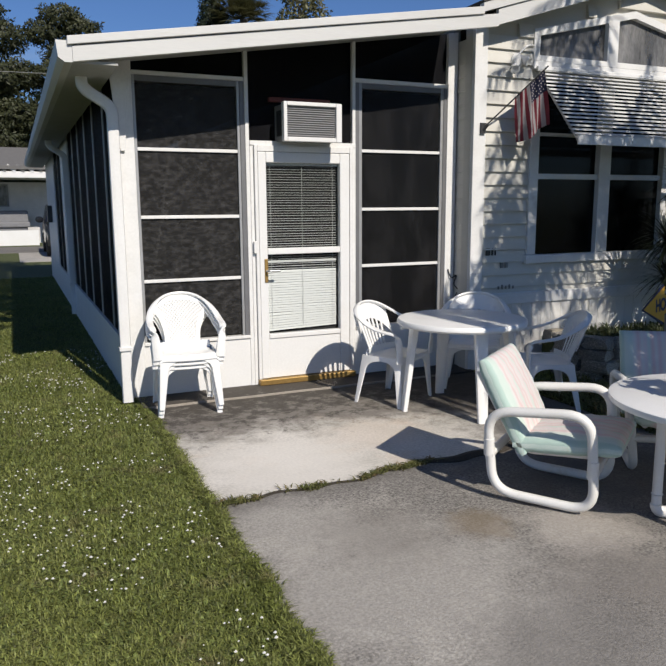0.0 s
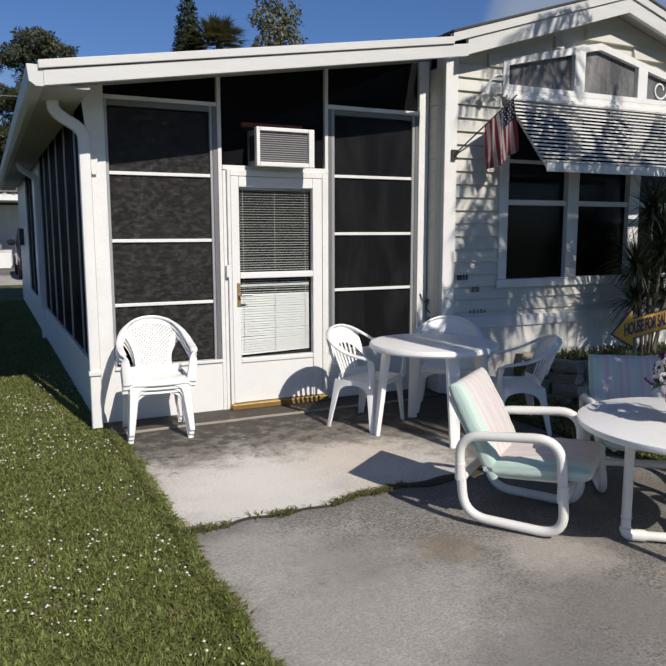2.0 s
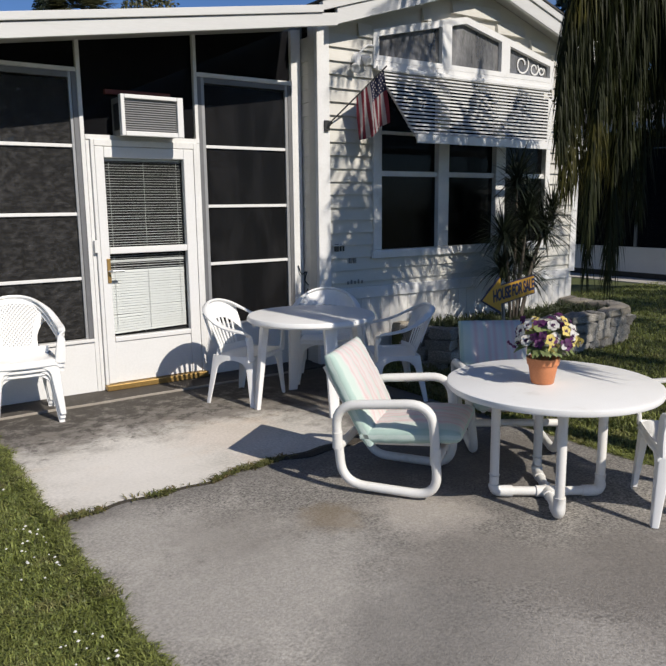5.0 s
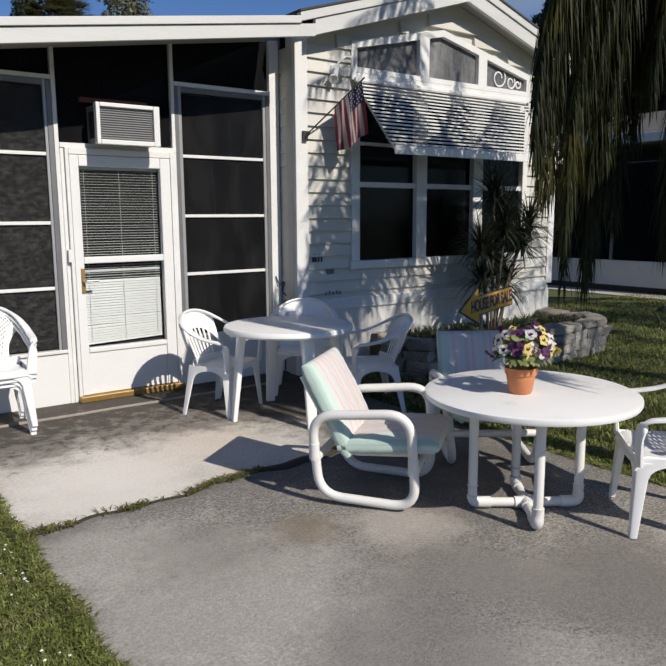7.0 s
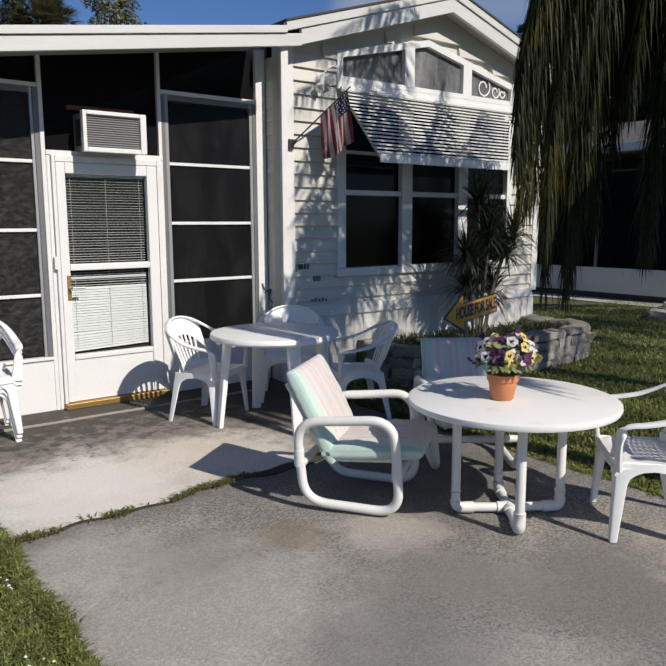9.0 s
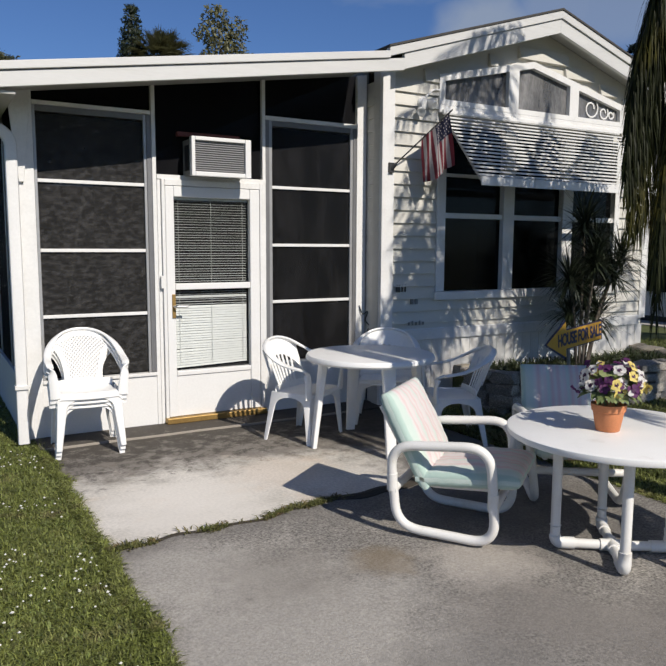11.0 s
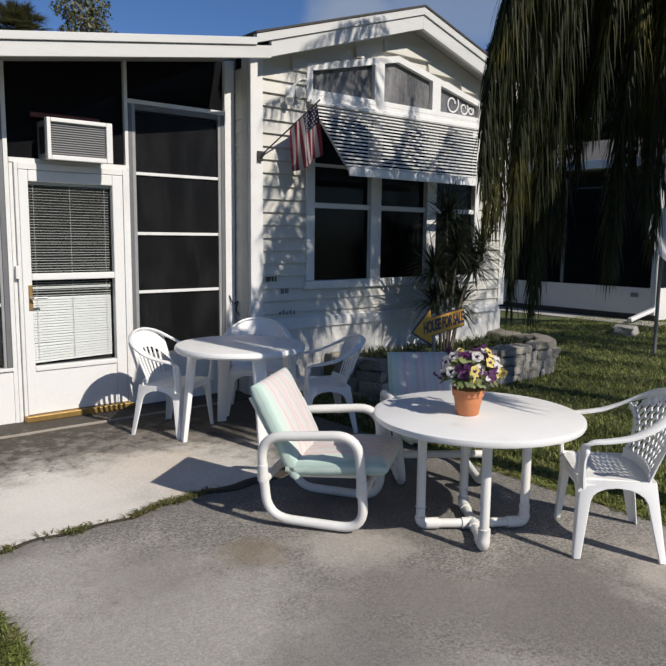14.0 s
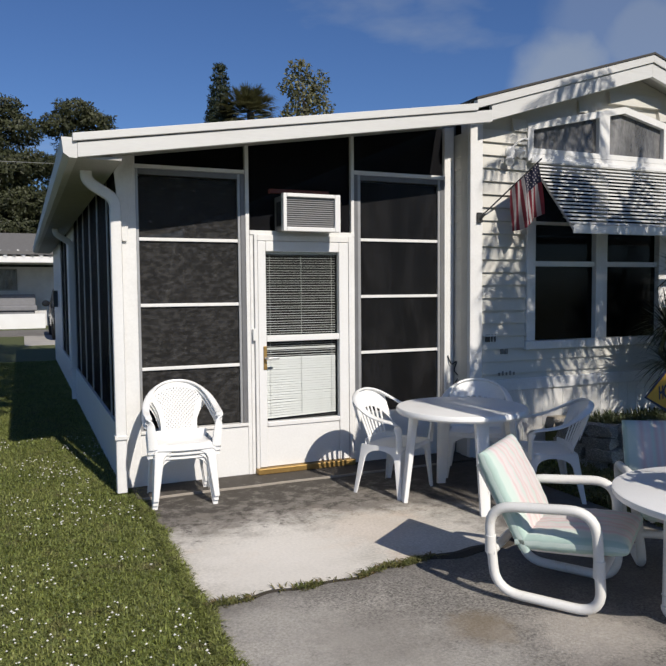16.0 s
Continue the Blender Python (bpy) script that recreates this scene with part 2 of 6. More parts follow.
def mildew_and_tone(m, y0, y1, colour, spread=0.9, scale=1.7, strength=0.9, axis="Y", rough=0.68):
    """Mildew and other dark tone spreading from a line, broken up by two noises."""
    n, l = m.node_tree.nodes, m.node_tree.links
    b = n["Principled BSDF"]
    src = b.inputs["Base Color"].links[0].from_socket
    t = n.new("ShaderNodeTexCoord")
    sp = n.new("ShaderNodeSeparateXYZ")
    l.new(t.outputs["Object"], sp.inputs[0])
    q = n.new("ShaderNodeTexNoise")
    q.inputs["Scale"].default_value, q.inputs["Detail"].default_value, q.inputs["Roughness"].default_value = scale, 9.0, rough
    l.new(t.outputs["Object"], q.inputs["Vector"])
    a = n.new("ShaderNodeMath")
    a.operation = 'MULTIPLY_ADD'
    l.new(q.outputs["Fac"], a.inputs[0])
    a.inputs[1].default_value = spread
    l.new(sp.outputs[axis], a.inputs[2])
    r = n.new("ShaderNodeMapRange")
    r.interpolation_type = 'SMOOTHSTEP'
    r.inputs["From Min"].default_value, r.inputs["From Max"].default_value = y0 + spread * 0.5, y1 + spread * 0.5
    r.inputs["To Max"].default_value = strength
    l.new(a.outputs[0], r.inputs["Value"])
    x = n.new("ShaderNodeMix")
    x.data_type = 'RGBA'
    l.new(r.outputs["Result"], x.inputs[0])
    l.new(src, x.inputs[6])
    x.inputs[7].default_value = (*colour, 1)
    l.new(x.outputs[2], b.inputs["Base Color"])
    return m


mildew_and_tone(CONCRETE, -1.55, -1.0, (0.11, 0.094, 0.078), 1.7, 2.2, 0.82, rough=0.76)
mildew_and_tone(CONCRETE, -1.25, -0.45, (0.032, 0.026, 0.020), 5.2, 8.0, 0.8, rough=0.78)
# Dark tone over the slab's right side, from the small table on.
mildew_and_tone(CONCRETE, 0.65, 1.35, (0.045, 0.038, 0.032), 2.2, 2.0, 0.82, "X", 0.75)


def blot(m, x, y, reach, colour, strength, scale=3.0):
    """One ragged patch of colour round a spot, for stains and painted shade."""
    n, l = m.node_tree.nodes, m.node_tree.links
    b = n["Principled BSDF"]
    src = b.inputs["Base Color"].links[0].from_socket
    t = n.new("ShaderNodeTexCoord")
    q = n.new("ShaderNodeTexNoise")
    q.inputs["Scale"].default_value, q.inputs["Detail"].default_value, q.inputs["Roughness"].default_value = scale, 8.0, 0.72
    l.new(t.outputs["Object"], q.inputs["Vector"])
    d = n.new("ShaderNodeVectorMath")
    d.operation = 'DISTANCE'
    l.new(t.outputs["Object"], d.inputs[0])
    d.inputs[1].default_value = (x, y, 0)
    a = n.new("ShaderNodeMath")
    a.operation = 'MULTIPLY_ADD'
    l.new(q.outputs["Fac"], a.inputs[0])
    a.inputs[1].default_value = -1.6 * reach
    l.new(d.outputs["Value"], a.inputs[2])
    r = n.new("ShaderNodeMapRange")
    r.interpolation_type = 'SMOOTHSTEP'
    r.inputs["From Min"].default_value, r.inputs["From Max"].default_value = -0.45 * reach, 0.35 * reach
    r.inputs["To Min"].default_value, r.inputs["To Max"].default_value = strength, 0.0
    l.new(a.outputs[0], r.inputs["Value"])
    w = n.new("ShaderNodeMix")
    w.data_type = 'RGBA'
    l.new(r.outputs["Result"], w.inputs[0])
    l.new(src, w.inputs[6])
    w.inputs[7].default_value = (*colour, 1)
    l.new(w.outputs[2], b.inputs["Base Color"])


blot(CONCRETE, 0.30, -1.62, 0.40, (0.62, 0.52, 0.43), 0.4, 4.0)
blot(CONCRETE, -0.45, -1.9, 0.6, (0.74, 0.70, 0.64), 0.6)
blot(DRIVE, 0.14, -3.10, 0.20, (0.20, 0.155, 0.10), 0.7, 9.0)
# Staining plus the shade under the cushioned chairs, painted as one patch.
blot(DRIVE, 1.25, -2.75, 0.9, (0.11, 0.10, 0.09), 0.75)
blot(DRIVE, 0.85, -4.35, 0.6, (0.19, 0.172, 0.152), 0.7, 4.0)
blot(DRIVE, -0.5, -3.5, 0.8, (0.50, 0.47, 0.42), 0.5, 4.0)
blot(DRIVE, -0.75, -2.75, 0.5, (0.50, 0.47, 0.42), 0.45, 5.0)
blot(DRIVE, 0.55, -3.35, 0.35, (0.50, 0.455, 0.40), 0.55, 6.0)
blot(DRIVE, 0.1, -4.6, 0.5, (0.47, 0.44, 0.395), 0.4, 5.0)
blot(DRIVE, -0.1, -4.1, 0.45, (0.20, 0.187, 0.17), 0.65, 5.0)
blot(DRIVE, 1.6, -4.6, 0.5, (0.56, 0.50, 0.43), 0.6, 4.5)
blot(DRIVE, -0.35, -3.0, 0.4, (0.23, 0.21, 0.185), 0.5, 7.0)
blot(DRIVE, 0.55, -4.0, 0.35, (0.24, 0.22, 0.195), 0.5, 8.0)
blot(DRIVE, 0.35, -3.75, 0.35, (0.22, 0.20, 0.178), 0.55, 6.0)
mildew_and_tone(DRIVE, -2.75, -2.2, (0.12, 0.11, 0.10), 0.9, 3.0, 0.6)
BRASS = material("worn_brass", (0.46, 0.30, 0.10), 0.45, (0.34, 0.21, 0.07), 14, 0.6, 0.25, 90, 0.15, metal=0.65)
STEEL = material("brushed_steel", (0.6, 0.6, 0.6), 0.3, None, 12, 0.5, 0.1, 100, 0.03, metal=0.9)
GREY_METAL = material("grey_grille_metal", (0.17, 0.17, 0.165), 0.5, (0.22, 0.22, 0.21), 6, 0.6, 0.15, 80, 0.05)
BLACK = material("black_plastic", (0.02, 0.02, 0.02), 0.45, (0.035, 0.035, 0.035), 9, 0.5, 0.1, 90, 0.05)
TERRACOTTA = material("terracotta", (0.62, 0.24, 0.10), 0.75, (0.52, 0.19, 0.08), 7, 0.6, 0.15, 120, 0.15, third=(0.68, 0.36, 0.22), third_scale=9, third_low=0.58, third_high=0.75)
STONE = material("stacked_fieldstone", (0.38, 0.355, 0.31), 0.92, (0.20, 0.183, 0.16), 9, 0.6, 0.4, 60, 0.9, 30, third=(0.58, 0.55, 0.48), third_scale=14, third_low=0.50, third_high=0.62, island=0.4)
CAPSTONE = material("tan_capstone", (0.50, 0.44, 0.34), 0.92, (0.38, 0.33, 0.26), 7, 0.6, 0.3, 70, 0.8, 40, island=0.25)
RED = material("brick_red_trim", (0.16, 0.035, 0.025), 0.6, None, 9, 0.5, 0.2, 80, 0.1)


def vinyl(name, colour, through_share, rough, streak, spec=0.3, stretch=(1.6, 1, 0.5), streak_scale=2.4):
    """A weathered dark screen pane: part of the light passes, the rest is dusty and faintly glossy."""
    m = material(name, colour, rough, tuple(c * 0.55 for c in colour), 3, 0.7, 0.3, 40, 0.25, 4, third=streak, third_scale=streak_scale, third_low=0.44, third_high=0.78, stretch=stretch, spec=spec)
    n, l = m.node_tree.nodes, m.node_tree.links
    tr = n.new("ShaderNodeBsdfTransparent")
    tr.inputs["Color"].default_value = (0.75, 0.77, 0.8, 1)
    ms = n.new("ShaderNodeMixShader")
    ms.inputs[0].default_value = through_share
    l.new(n["Principled BSDF"].outputs[0], ms.inputs[1])
    l.new(tr.outputs[0], ms.inputs[2])
    l.new(ms.outputs[0], n["Material Output"].inputs["Surface"])
    return m


SCREEN = vinyl("smoked_vinyl_pane", (0.036, 0.035, 0.034), 0.2, 0.3, (0.09, 0.087, 0.085), 0.06, (2.2, 1, 4.0), 8.0)
# Right bay: cleaner panes, darkened further for the palm's shade on them.
SCREEN_B = vinyl("clean_shaded_pane", (0.015, 0.015, 0.016), 0.22, 0.25, (0.034, 0.033, 0.034), 0.12)
MESH = vinyl("black_insect_mesh", (0.012, 0.012, 0.014), 0.25, 0.6, (0.02, 0.02, 0.022), 0.02)
GLASS = vinyl("dark_window_glass", (0.005, 0.0055, 0.006), 0.10, 0.06, (0.008, 0.008, 0.0085), 0.14)

# ---- ground ----
SLAB_L, SLAB_R = -1.0, 2.0
LAWN = -0.03
bm = B()
R = 400.0
xs = [-R, -60, -20, -8, -4, -2, SLAB_L, 0.5, SLAB_R, 3, 5, 8, 12, 20, 60, R]
ys = [-R, -60, -20, -12, -8, -6, -4, -2, 0, 3, 6, 10, 15, 20, 28, 60, R]
grid = [[bm.verts.new((x, y, LAWN)) for x in xs] for y in ys]
for j in range(len(ys) - 1):
    for i in range(len(xs) - 1):
        bm.faces.new((grid[j][i], grid[j][i + 1], grid[j + 1][i + 1], grid[j + 1][i]))
ground = tagged(part("ground", bm, SOIL), "flat green lawn ground reaching to the horizon", "ground", kind="structure")


def crack_y(x):
    return -2.37 + 0.075 * (x + 1) + 0.02 * math.sin(7 * x) + 0.015 * math.sin(19 * x + 1)


def slab(name, mat, label, lo, hi, x0, x1, top, n=60):
    """A concrete slab between two edges y = lo(x) and y = hi(x), with slightly uneven sides."""
    bm = B()
    rows = []
    for y_of in (lo, hi):
        rows.append([bm.verts.new((x0 + (x1 - x0) * i / n, y_of(x0 + (x1 - x0) * i / n), top)) for i in range(n + 1)])
    low = [[bm.verts.new((v.co.x, v.co.y, top - 0.12)) for v in r] for r in rows]
    for i in range(n):
        bm.faces.new((rows[0][i], rows[0][i + 1], rows[1][i + 1], rows[1][i]))
        bm.faces.new((rows[0][i + 1], rows[0][i], low[0][i], low[0][i + 1]))
        bm.faces.new((rows[1][i], rows[1][i + 1], low[1][i + 1], low[1][i]))
    for i in (0, n):
        bm.faces.new((rows[0][i], rows[1][i], low[1][i], low[0][i]))
    return tagged(part(name, bm, mat), label, "paving", kind="structure")


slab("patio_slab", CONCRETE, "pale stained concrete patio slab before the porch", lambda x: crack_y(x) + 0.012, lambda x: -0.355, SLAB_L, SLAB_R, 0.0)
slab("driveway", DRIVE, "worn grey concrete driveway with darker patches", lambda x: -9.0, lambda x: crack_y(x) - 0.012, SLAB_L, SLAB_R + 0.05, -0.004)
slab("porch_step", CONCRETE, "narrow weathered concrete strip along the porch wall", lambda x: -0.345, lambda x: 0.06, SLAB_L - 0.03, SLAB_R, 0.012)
bm = B()
sweep(bm, [(x, -0.35 + 0.004 * math.sin(9 * x), 0.006) for x in np.linspace(SLAB_L, 1.6, 30)], 0.022, 0.022, 6, square=3)
tagged(part("joint_ridge", bm, material("pale_mortar", (0.36, 0.32, 0.27), 0.9, None, 12, 0.5, 0.3, 90, 0.5)), "pale mortar ridge along the slab joint", "joint", kind="structure")

# ---- porch ----
def roof_z(x):
    """Underside of the porch fascia along the front."""
    return 2.478 + 0.1534 * (x + 1.412)


FY = -0.62
PX0, PX1 = -1.06, 2.0
porch = thing("screened_porch", "white screened porch with dark panes and a door", "porch", kind="structure")


def kick(x0, x1, name="kick_panel"):
    bm = B()
    box(bm, x0, x1, 0.0, 0.08, 0.012, 0.43)
    return part(name, bm, WHITE, porch, bevel=0.003)


kick(PX0, -0.005)
kick(0.905, PX1)
bar("sill_rail", TRIM, porch, PX0 + 0.11, -0.06, -0.018, 0.07, 0.43, 0.455)
bar("sill_rail", TRIM, porch, 0.94, 1.87, -0.018, 0.07, 0.43, 0.455)


def post(x0, x1, z1a, z1b=None, y0=-0.008, y1=0.09, mat=None, z0=0.012, name="post"):
    bm = B()
    prism(bm, [(x0, z0), (x1, z0), (x1, z1b or z1a), (x0, z1a)], y0, y1)
    return part(name, bm, mat or TRIM, porch, bevel=0.003)


def wall_top(x):
    return roof_z(x) + 0.08


post(PX0, PX0 + 0.11, wall_top(PX0), wall_top(PX0 + 0.11))
post(-0.062, -0.03, wall_top(-0.06), wall_top(-0.03))
post(-0.028, 0.0, 2.03)
post(0.905, 0.935, wall_top(0.905), wall_top(0.935))
post(1.868, 1.968, wall_top(1.868), wall_top(1.968))


def window_bay(x0, x1, z0, z1, bars, glazing, f):
    """Four stacked vinyl panes in a grey aluminium track."""
    for a, b in ((x0, x0 + f), (x1 - f, x1)):
        bar("window_stile", ALU, porch, a, b, 0.006, 0.06, z0, z1)
    # Head takes the darker grey: the eave's shade is put into its colour.
    bar("window_head", TRACK, porch, x0 + f, x1 - f, 0.006, 0.06, z1 - 0.045, z1)
    edges = [z0] + list(bars) + [z1 - 0.045]
    for a, b in zip(edges, edges[1:]):
        bm = B()
        box(bm, x0 + f, x1 - f, 0.030, 0.034, a + 0.012, b - 0.012)
        part("vinyl_pane", bm, glazing, porch)
    for z in bars:
        bar("pane_rail", TRIM, porch, x0 + f, x1 - f, 0.012, 0.055, z - 0.013, z + 0.013)


ALU = material("grey_aluminium_track", (0.42, 0.42, 0.42), 0.4, (0.34, 0.34, 0.34), 5, 0.6, 0.12, 70, 0.05, metal=0.4)
TRACK = material("dark_grey_track", (0.20, 0.20, 0.205), 0.45, (0.15, 0.15, 0.155), 5, 0.6, 0.15, 70, 0.05, metal=0.3)
window_bay(-0.948, -0.102, 0.456, 2.534, (0.949, 1.458, 1.982), SCREEN, 0.022)
bar("window_channel", TRACK, porch, -0.1015, -0.0625, 0.0, 0.06, 0.456, 2.534)
window_bay(0.975, 1.832, 0.456, 2.584, (1.004, 1.508, 2.014), SCREEN_B, 0.029)
bar("window_channel", TRACK, porch, 0.9365, 0.9745, 0.0, 0.06, 0.456, 2.584)
bar("window_channel", TRACK, porch, 1.8325, 1.8675, 0.0, 0.06, 0.456, 2.584)
bar("transom_rail", TRIM, porch, -0.948, -0.064, -0.006, 0.06, 2.535, 2.565)
bar("transom_rail", TRIM, porch, 0.937, 1.866, -0.006, 0.06, 2.585, 2.62)
bar("door_header", TRIM, porch, -0.028, 0.935, -0.012, 0.07, 2.035, 2.072)
for x0, x1, z0 in ((-0.948, -0.064, 2.566), (-0.028, 0.904, 2.073), (0.937, 1.866, 2.621)):
    bm = B()
    prism(bm, [(x0, z0), (x1, z0), (x1, wall_top(x1)), (x0, wall_top(x0))], 0.03, 0.034)
    part("transom_screen", bm, MESH, porch)

# roof of the porch: a panel, front fascia, side fascia with gutter, soffit
PBACK = 12.6
roof = thing("porch_roof", "white aluminium pan roof over the porch", "roof", kind="structure")
bm = B()
x0, x1 = -1.412, 1.80
prism(bm, [(x0, roof_z(x0) + 0.08), (x1, roof_z(x1) + 0.08), (x1, roof_z(x1) + 0.135), (x0, roof_z(x0) + 0.135)], FY + 0.03, PBACK)
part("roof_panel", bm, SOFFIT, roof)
bm = B()
xr = 1.955
prism(bm, [(x0, roof_z(x0)), (xr, roof_z(xr)), (xr, roof_z(xr) + 0.10), (x0, roof_z(x0) + 0.10)], FY - 0.01, FY + 0.03)
part("fascia", bm, FASCIA, roof, bevel=0.003)
bm = B()
prism(bm, [(x0 - 0.03, roof_z(x0) + 0.103), (x1, roof_z(x1) + 0.103), (x1, roof_z(x1) + 0.162), (x0 - 0.03, roof_z(x0) + 0.157)], FY - 0.028, FY + 0.03)
part("drip_edge", bm, FASCIA, roof, bevel=0.004)
# gutter along the low side
bm = B()
g0 = roof_z(x0)
prism(bm, [(x0 - 0.03, g0 + 0.13), (x0 - 0.10, g0 + 0.13), (x0 - 0.09, g0 + 0.03), (x0 - 0.05, g0 + 0.0), (x0, g0 + 0.0), (x0, g0 + 0.02), (x0 - 0.045, g0 + 0.02), (x0 - 0.075, g0 + 0.045), (x0 - 0.085, g0 + 0.115), (x0 - 0.03, g0 + 0.115)], FY + 0.0, PBACK)
part("gutter", bm, FASCIA, roof, "long white roof gutter")
bm = B()
prism(bm, [(x0 - 0.101, g0 + 0.131), (x0 - 0.09, g0 + 0.025), (x0 - 0.05, g0 - 0.004), (x0 - 0.001, g0 - 0.004), (x0 - 0.001, g0 + 0.131)], FY - 0.006, FY - 0.001)
part("gutter_end", bm, FASCIA, roof)
bm = B()
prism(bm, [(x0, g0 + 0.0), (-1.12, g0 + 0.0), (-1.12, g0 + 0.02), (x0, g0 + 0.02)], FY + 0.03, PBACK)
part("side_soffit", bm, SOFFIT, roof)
# bracket at the corner post
bm = B()
prism(bm, [(-1.06, 1.96), (-1.025, 1.96), (-0.953, wall_top(-0.95)), (-1.12, wall_top(-1.1))], -0.035, -0.009)
part("bracket", bm, TRIM, roof, bevel=0.004)


def downspout(y, name="downspout"):
    d = thing(name, "white bent aluminium downspout on the porch corner", "downspout", group="downspouts")
    bm = B()
    x = PX0 - 0.05
    sweep(bm, rounded([(-1.315, y, g0 + 0.02), (-1.315, y, g0 - 0.075), (x, y, g0 - 0.20), (x, y, 0.0)], 0.07, 6), 0.085, 0.06, 12, up=(0, 1, 0), square=5)
    part("pipe", bm, WHITE, d, smooth=True)
    for z in (0.42,):
        bar("strap", TRIM, d, x - 0.05, PX0, y - 0.045, y + 0.045, z, z + 0.03)
    return d


downspout(-0.06)
downspout(5.35)

# long side wall of the porch
side = thing("porch_side_wall", "long porch side wall with dark screens", "wall", kind="structure")
SX = PX0
bm = B()
box(bm, SX - 0.03, SX + 0.05, 0.095, PBACK - 0.2, LAWN, 0.45)
part("kick_wall", bm, WHITE, side, bevel=0.003)
TOPS = g0 + 0.13
stations = [0.10, 0.95, 1.85, 2.75, 3.65, 4.55, 5.3]
for a, b in zip(stations, stations[1:]):
    bm = B()
    box(bm, SX + 0.0, SX + 0.004, a + 0.02, b - 0.02, 0.45, TOPS)
    part("side_screen", bm, MESH, side)
    bar("mullion", ALU, side, SX - 0.012, SX + 0.04, b - 0.02, b + 0.02, 0.45, TOPS)
bm = B()
for a, b in ((5.34, 7.0), (9.1, PBACK - 0.2)):
    box(bm, SX - 0.02, SX + 0.05, a, b, 0.45, TOPS)
part("wall_panel", bm, WHITE, side)
bm = B()
box(bm, SX + 0.0, SX + 0.004, 7.0, 9.1, 0.45, TOPS)
part("side_screen", bm, MESH, side)
bar("mullion", GREY_METAL, side, SX - 0.012, SX + 0.04, 8.0, 8.04, 0.45, TOPS)
bar("meter_box", BLACK, side, SX - 0.11, SX - 0.02, 10.6, 10.9, 1.25, 1.6, "small black box on the wall")

# porch interior
room = thing("porch_interior", "dim enclosed porch interior behind the screens", "room", kind="structure")
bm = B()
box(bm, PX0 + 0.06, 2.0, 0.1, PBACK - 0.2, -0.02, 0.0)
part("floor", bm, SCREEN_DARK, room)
bm = B()
box(bm, 2.0, 2.06, 0.1, PBACK - 0.2, 0.0, 3.2)
part("inner_wall", bm, material("inner_wall_paint", (0.30, 0.29, 0.26), 0.7, None, 3, 0.5, 0.1, 60, 0.05), room)
bm = B()
box(bm, PX0, 2.06, PBACK - 0.2, PBACK - 0.1, LAWN, 2.9)
part("back_wall", bm, SOFFIT, room)

# ---- door ----
def clear_glass(name):
    m = material(name, (0.02, 0.02, 0.02), 0.05, None, 5, 0.5, 0.05, 60, 0)
    n, l = m.node_tree.nodes, m.node_tree.links
    tr = n.new("ShaderNodeBsdfTransparent")
    tr.inputs["Color"].default_value = (0.93, 0.95, 0.95, 1)
    ms = n.new("ShaderNodeMixShader")
    ms.inputs[0].default_value = 0.93
    l.new(n["Principled BSDF"].outputs[0], ms.inputs[1])
    l.new(tr.outputs[0], ms.inputs[2])
    l.new(ms.outputs[0], n["Material Output"].inputs["Surface"])
    return m



door = thing("door_1", "white storm door with blinds behind its glass", "door", kind="structure")
DY = -0.02
for a, b in ((0.002, 0.028), (0.866, 0.903)):
    bar("jamb", TRIM, door, a, b, DY - 0.015, 0.08, 0.06, 2.034)
bar("jamb_head", TRIM, door, 0.029, 0.865, DY - 0.015, 0.08, 1.985, 2.034)
for a, b, c, d in ((0.031, 0.102, 0.065, 1.982), (0.774, 0.863, 0.065, 1.982)):
    bar("stile", WHITE, door, a, b, DY - 0.012, 0.03, c, d, bevel=0.006)
for z0, z1 in ((1.897, 1.982), (1.135, 1.187), (0.412, 0.452)):
    bar("rail", WHITE, door, 0.103, 0.773, DY - 0.012, 0.03, z0, z1, bevel=0.006)
bar("kick_plate", WHITE, door, 0.103, 0.773, DY + 0.0, 0.03, 0.065, 0.411, bevel=0.004)
bm = B()
box(bm, 0.104, 0.772, 0.008, 0.011, 0.453, 1.896)
pane = part("glass_pane", bm, clear_glass("clear_storm_glass"), door)
pane.visible_shadow = False
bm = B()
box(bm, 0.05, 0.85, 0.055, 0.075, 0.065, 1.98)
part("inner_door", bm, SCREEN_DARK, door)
# venetian blinds: open slats above, nearly closed and slightly askew below
SLAT = material("blind_slat", (0.74, 0.74, 0.72), 0.45, None, 5, 0.5, 0.06, 80, 0.02)
part("blind_rail", (lambda b: (box(b, 0.11, 0.766, 0.016, 0.05, 1.875, 1.895), b)[1])(B()), SLAT, door)
slat_meshes = {}
for key, tilt in (("open", 7), ("shut", 68)):
    bm = B()
    box(bm, -0.32, 0.32, -0.0115, 0.0115, -0.0006, 0.0006, pose(0, 0, 0, tilt, 0, 0))
    finish(bm)
    me = bpy.data.meshes.new("slat")
    bm.to_mesh(me)
    bm.free()
    me.materials.append(SLAT)
    slat_meshes[key] = me
for x in (0.15, 0.435, 0.72):
    bar("blind_cord", SLAT, door, x, x + 0.0025, 0.0195, 0.0215, 0.50, 1.875, bevel=0)
z = 1.866
while z > 0.485:
    shut = z < 0.985
    lean = 0 if z > 0.95 else 1.6 * (0.95 - z) / 0.45
    share("slat", slat_meshes["shut" if shut else "open"], door, pose(0.438, 0.034, z + random.uniform(-0.002, 0.002), 0, -lean if z < 0.62 else random.uniform(-0.15, 0.15), 0))
    z -= 0.0215
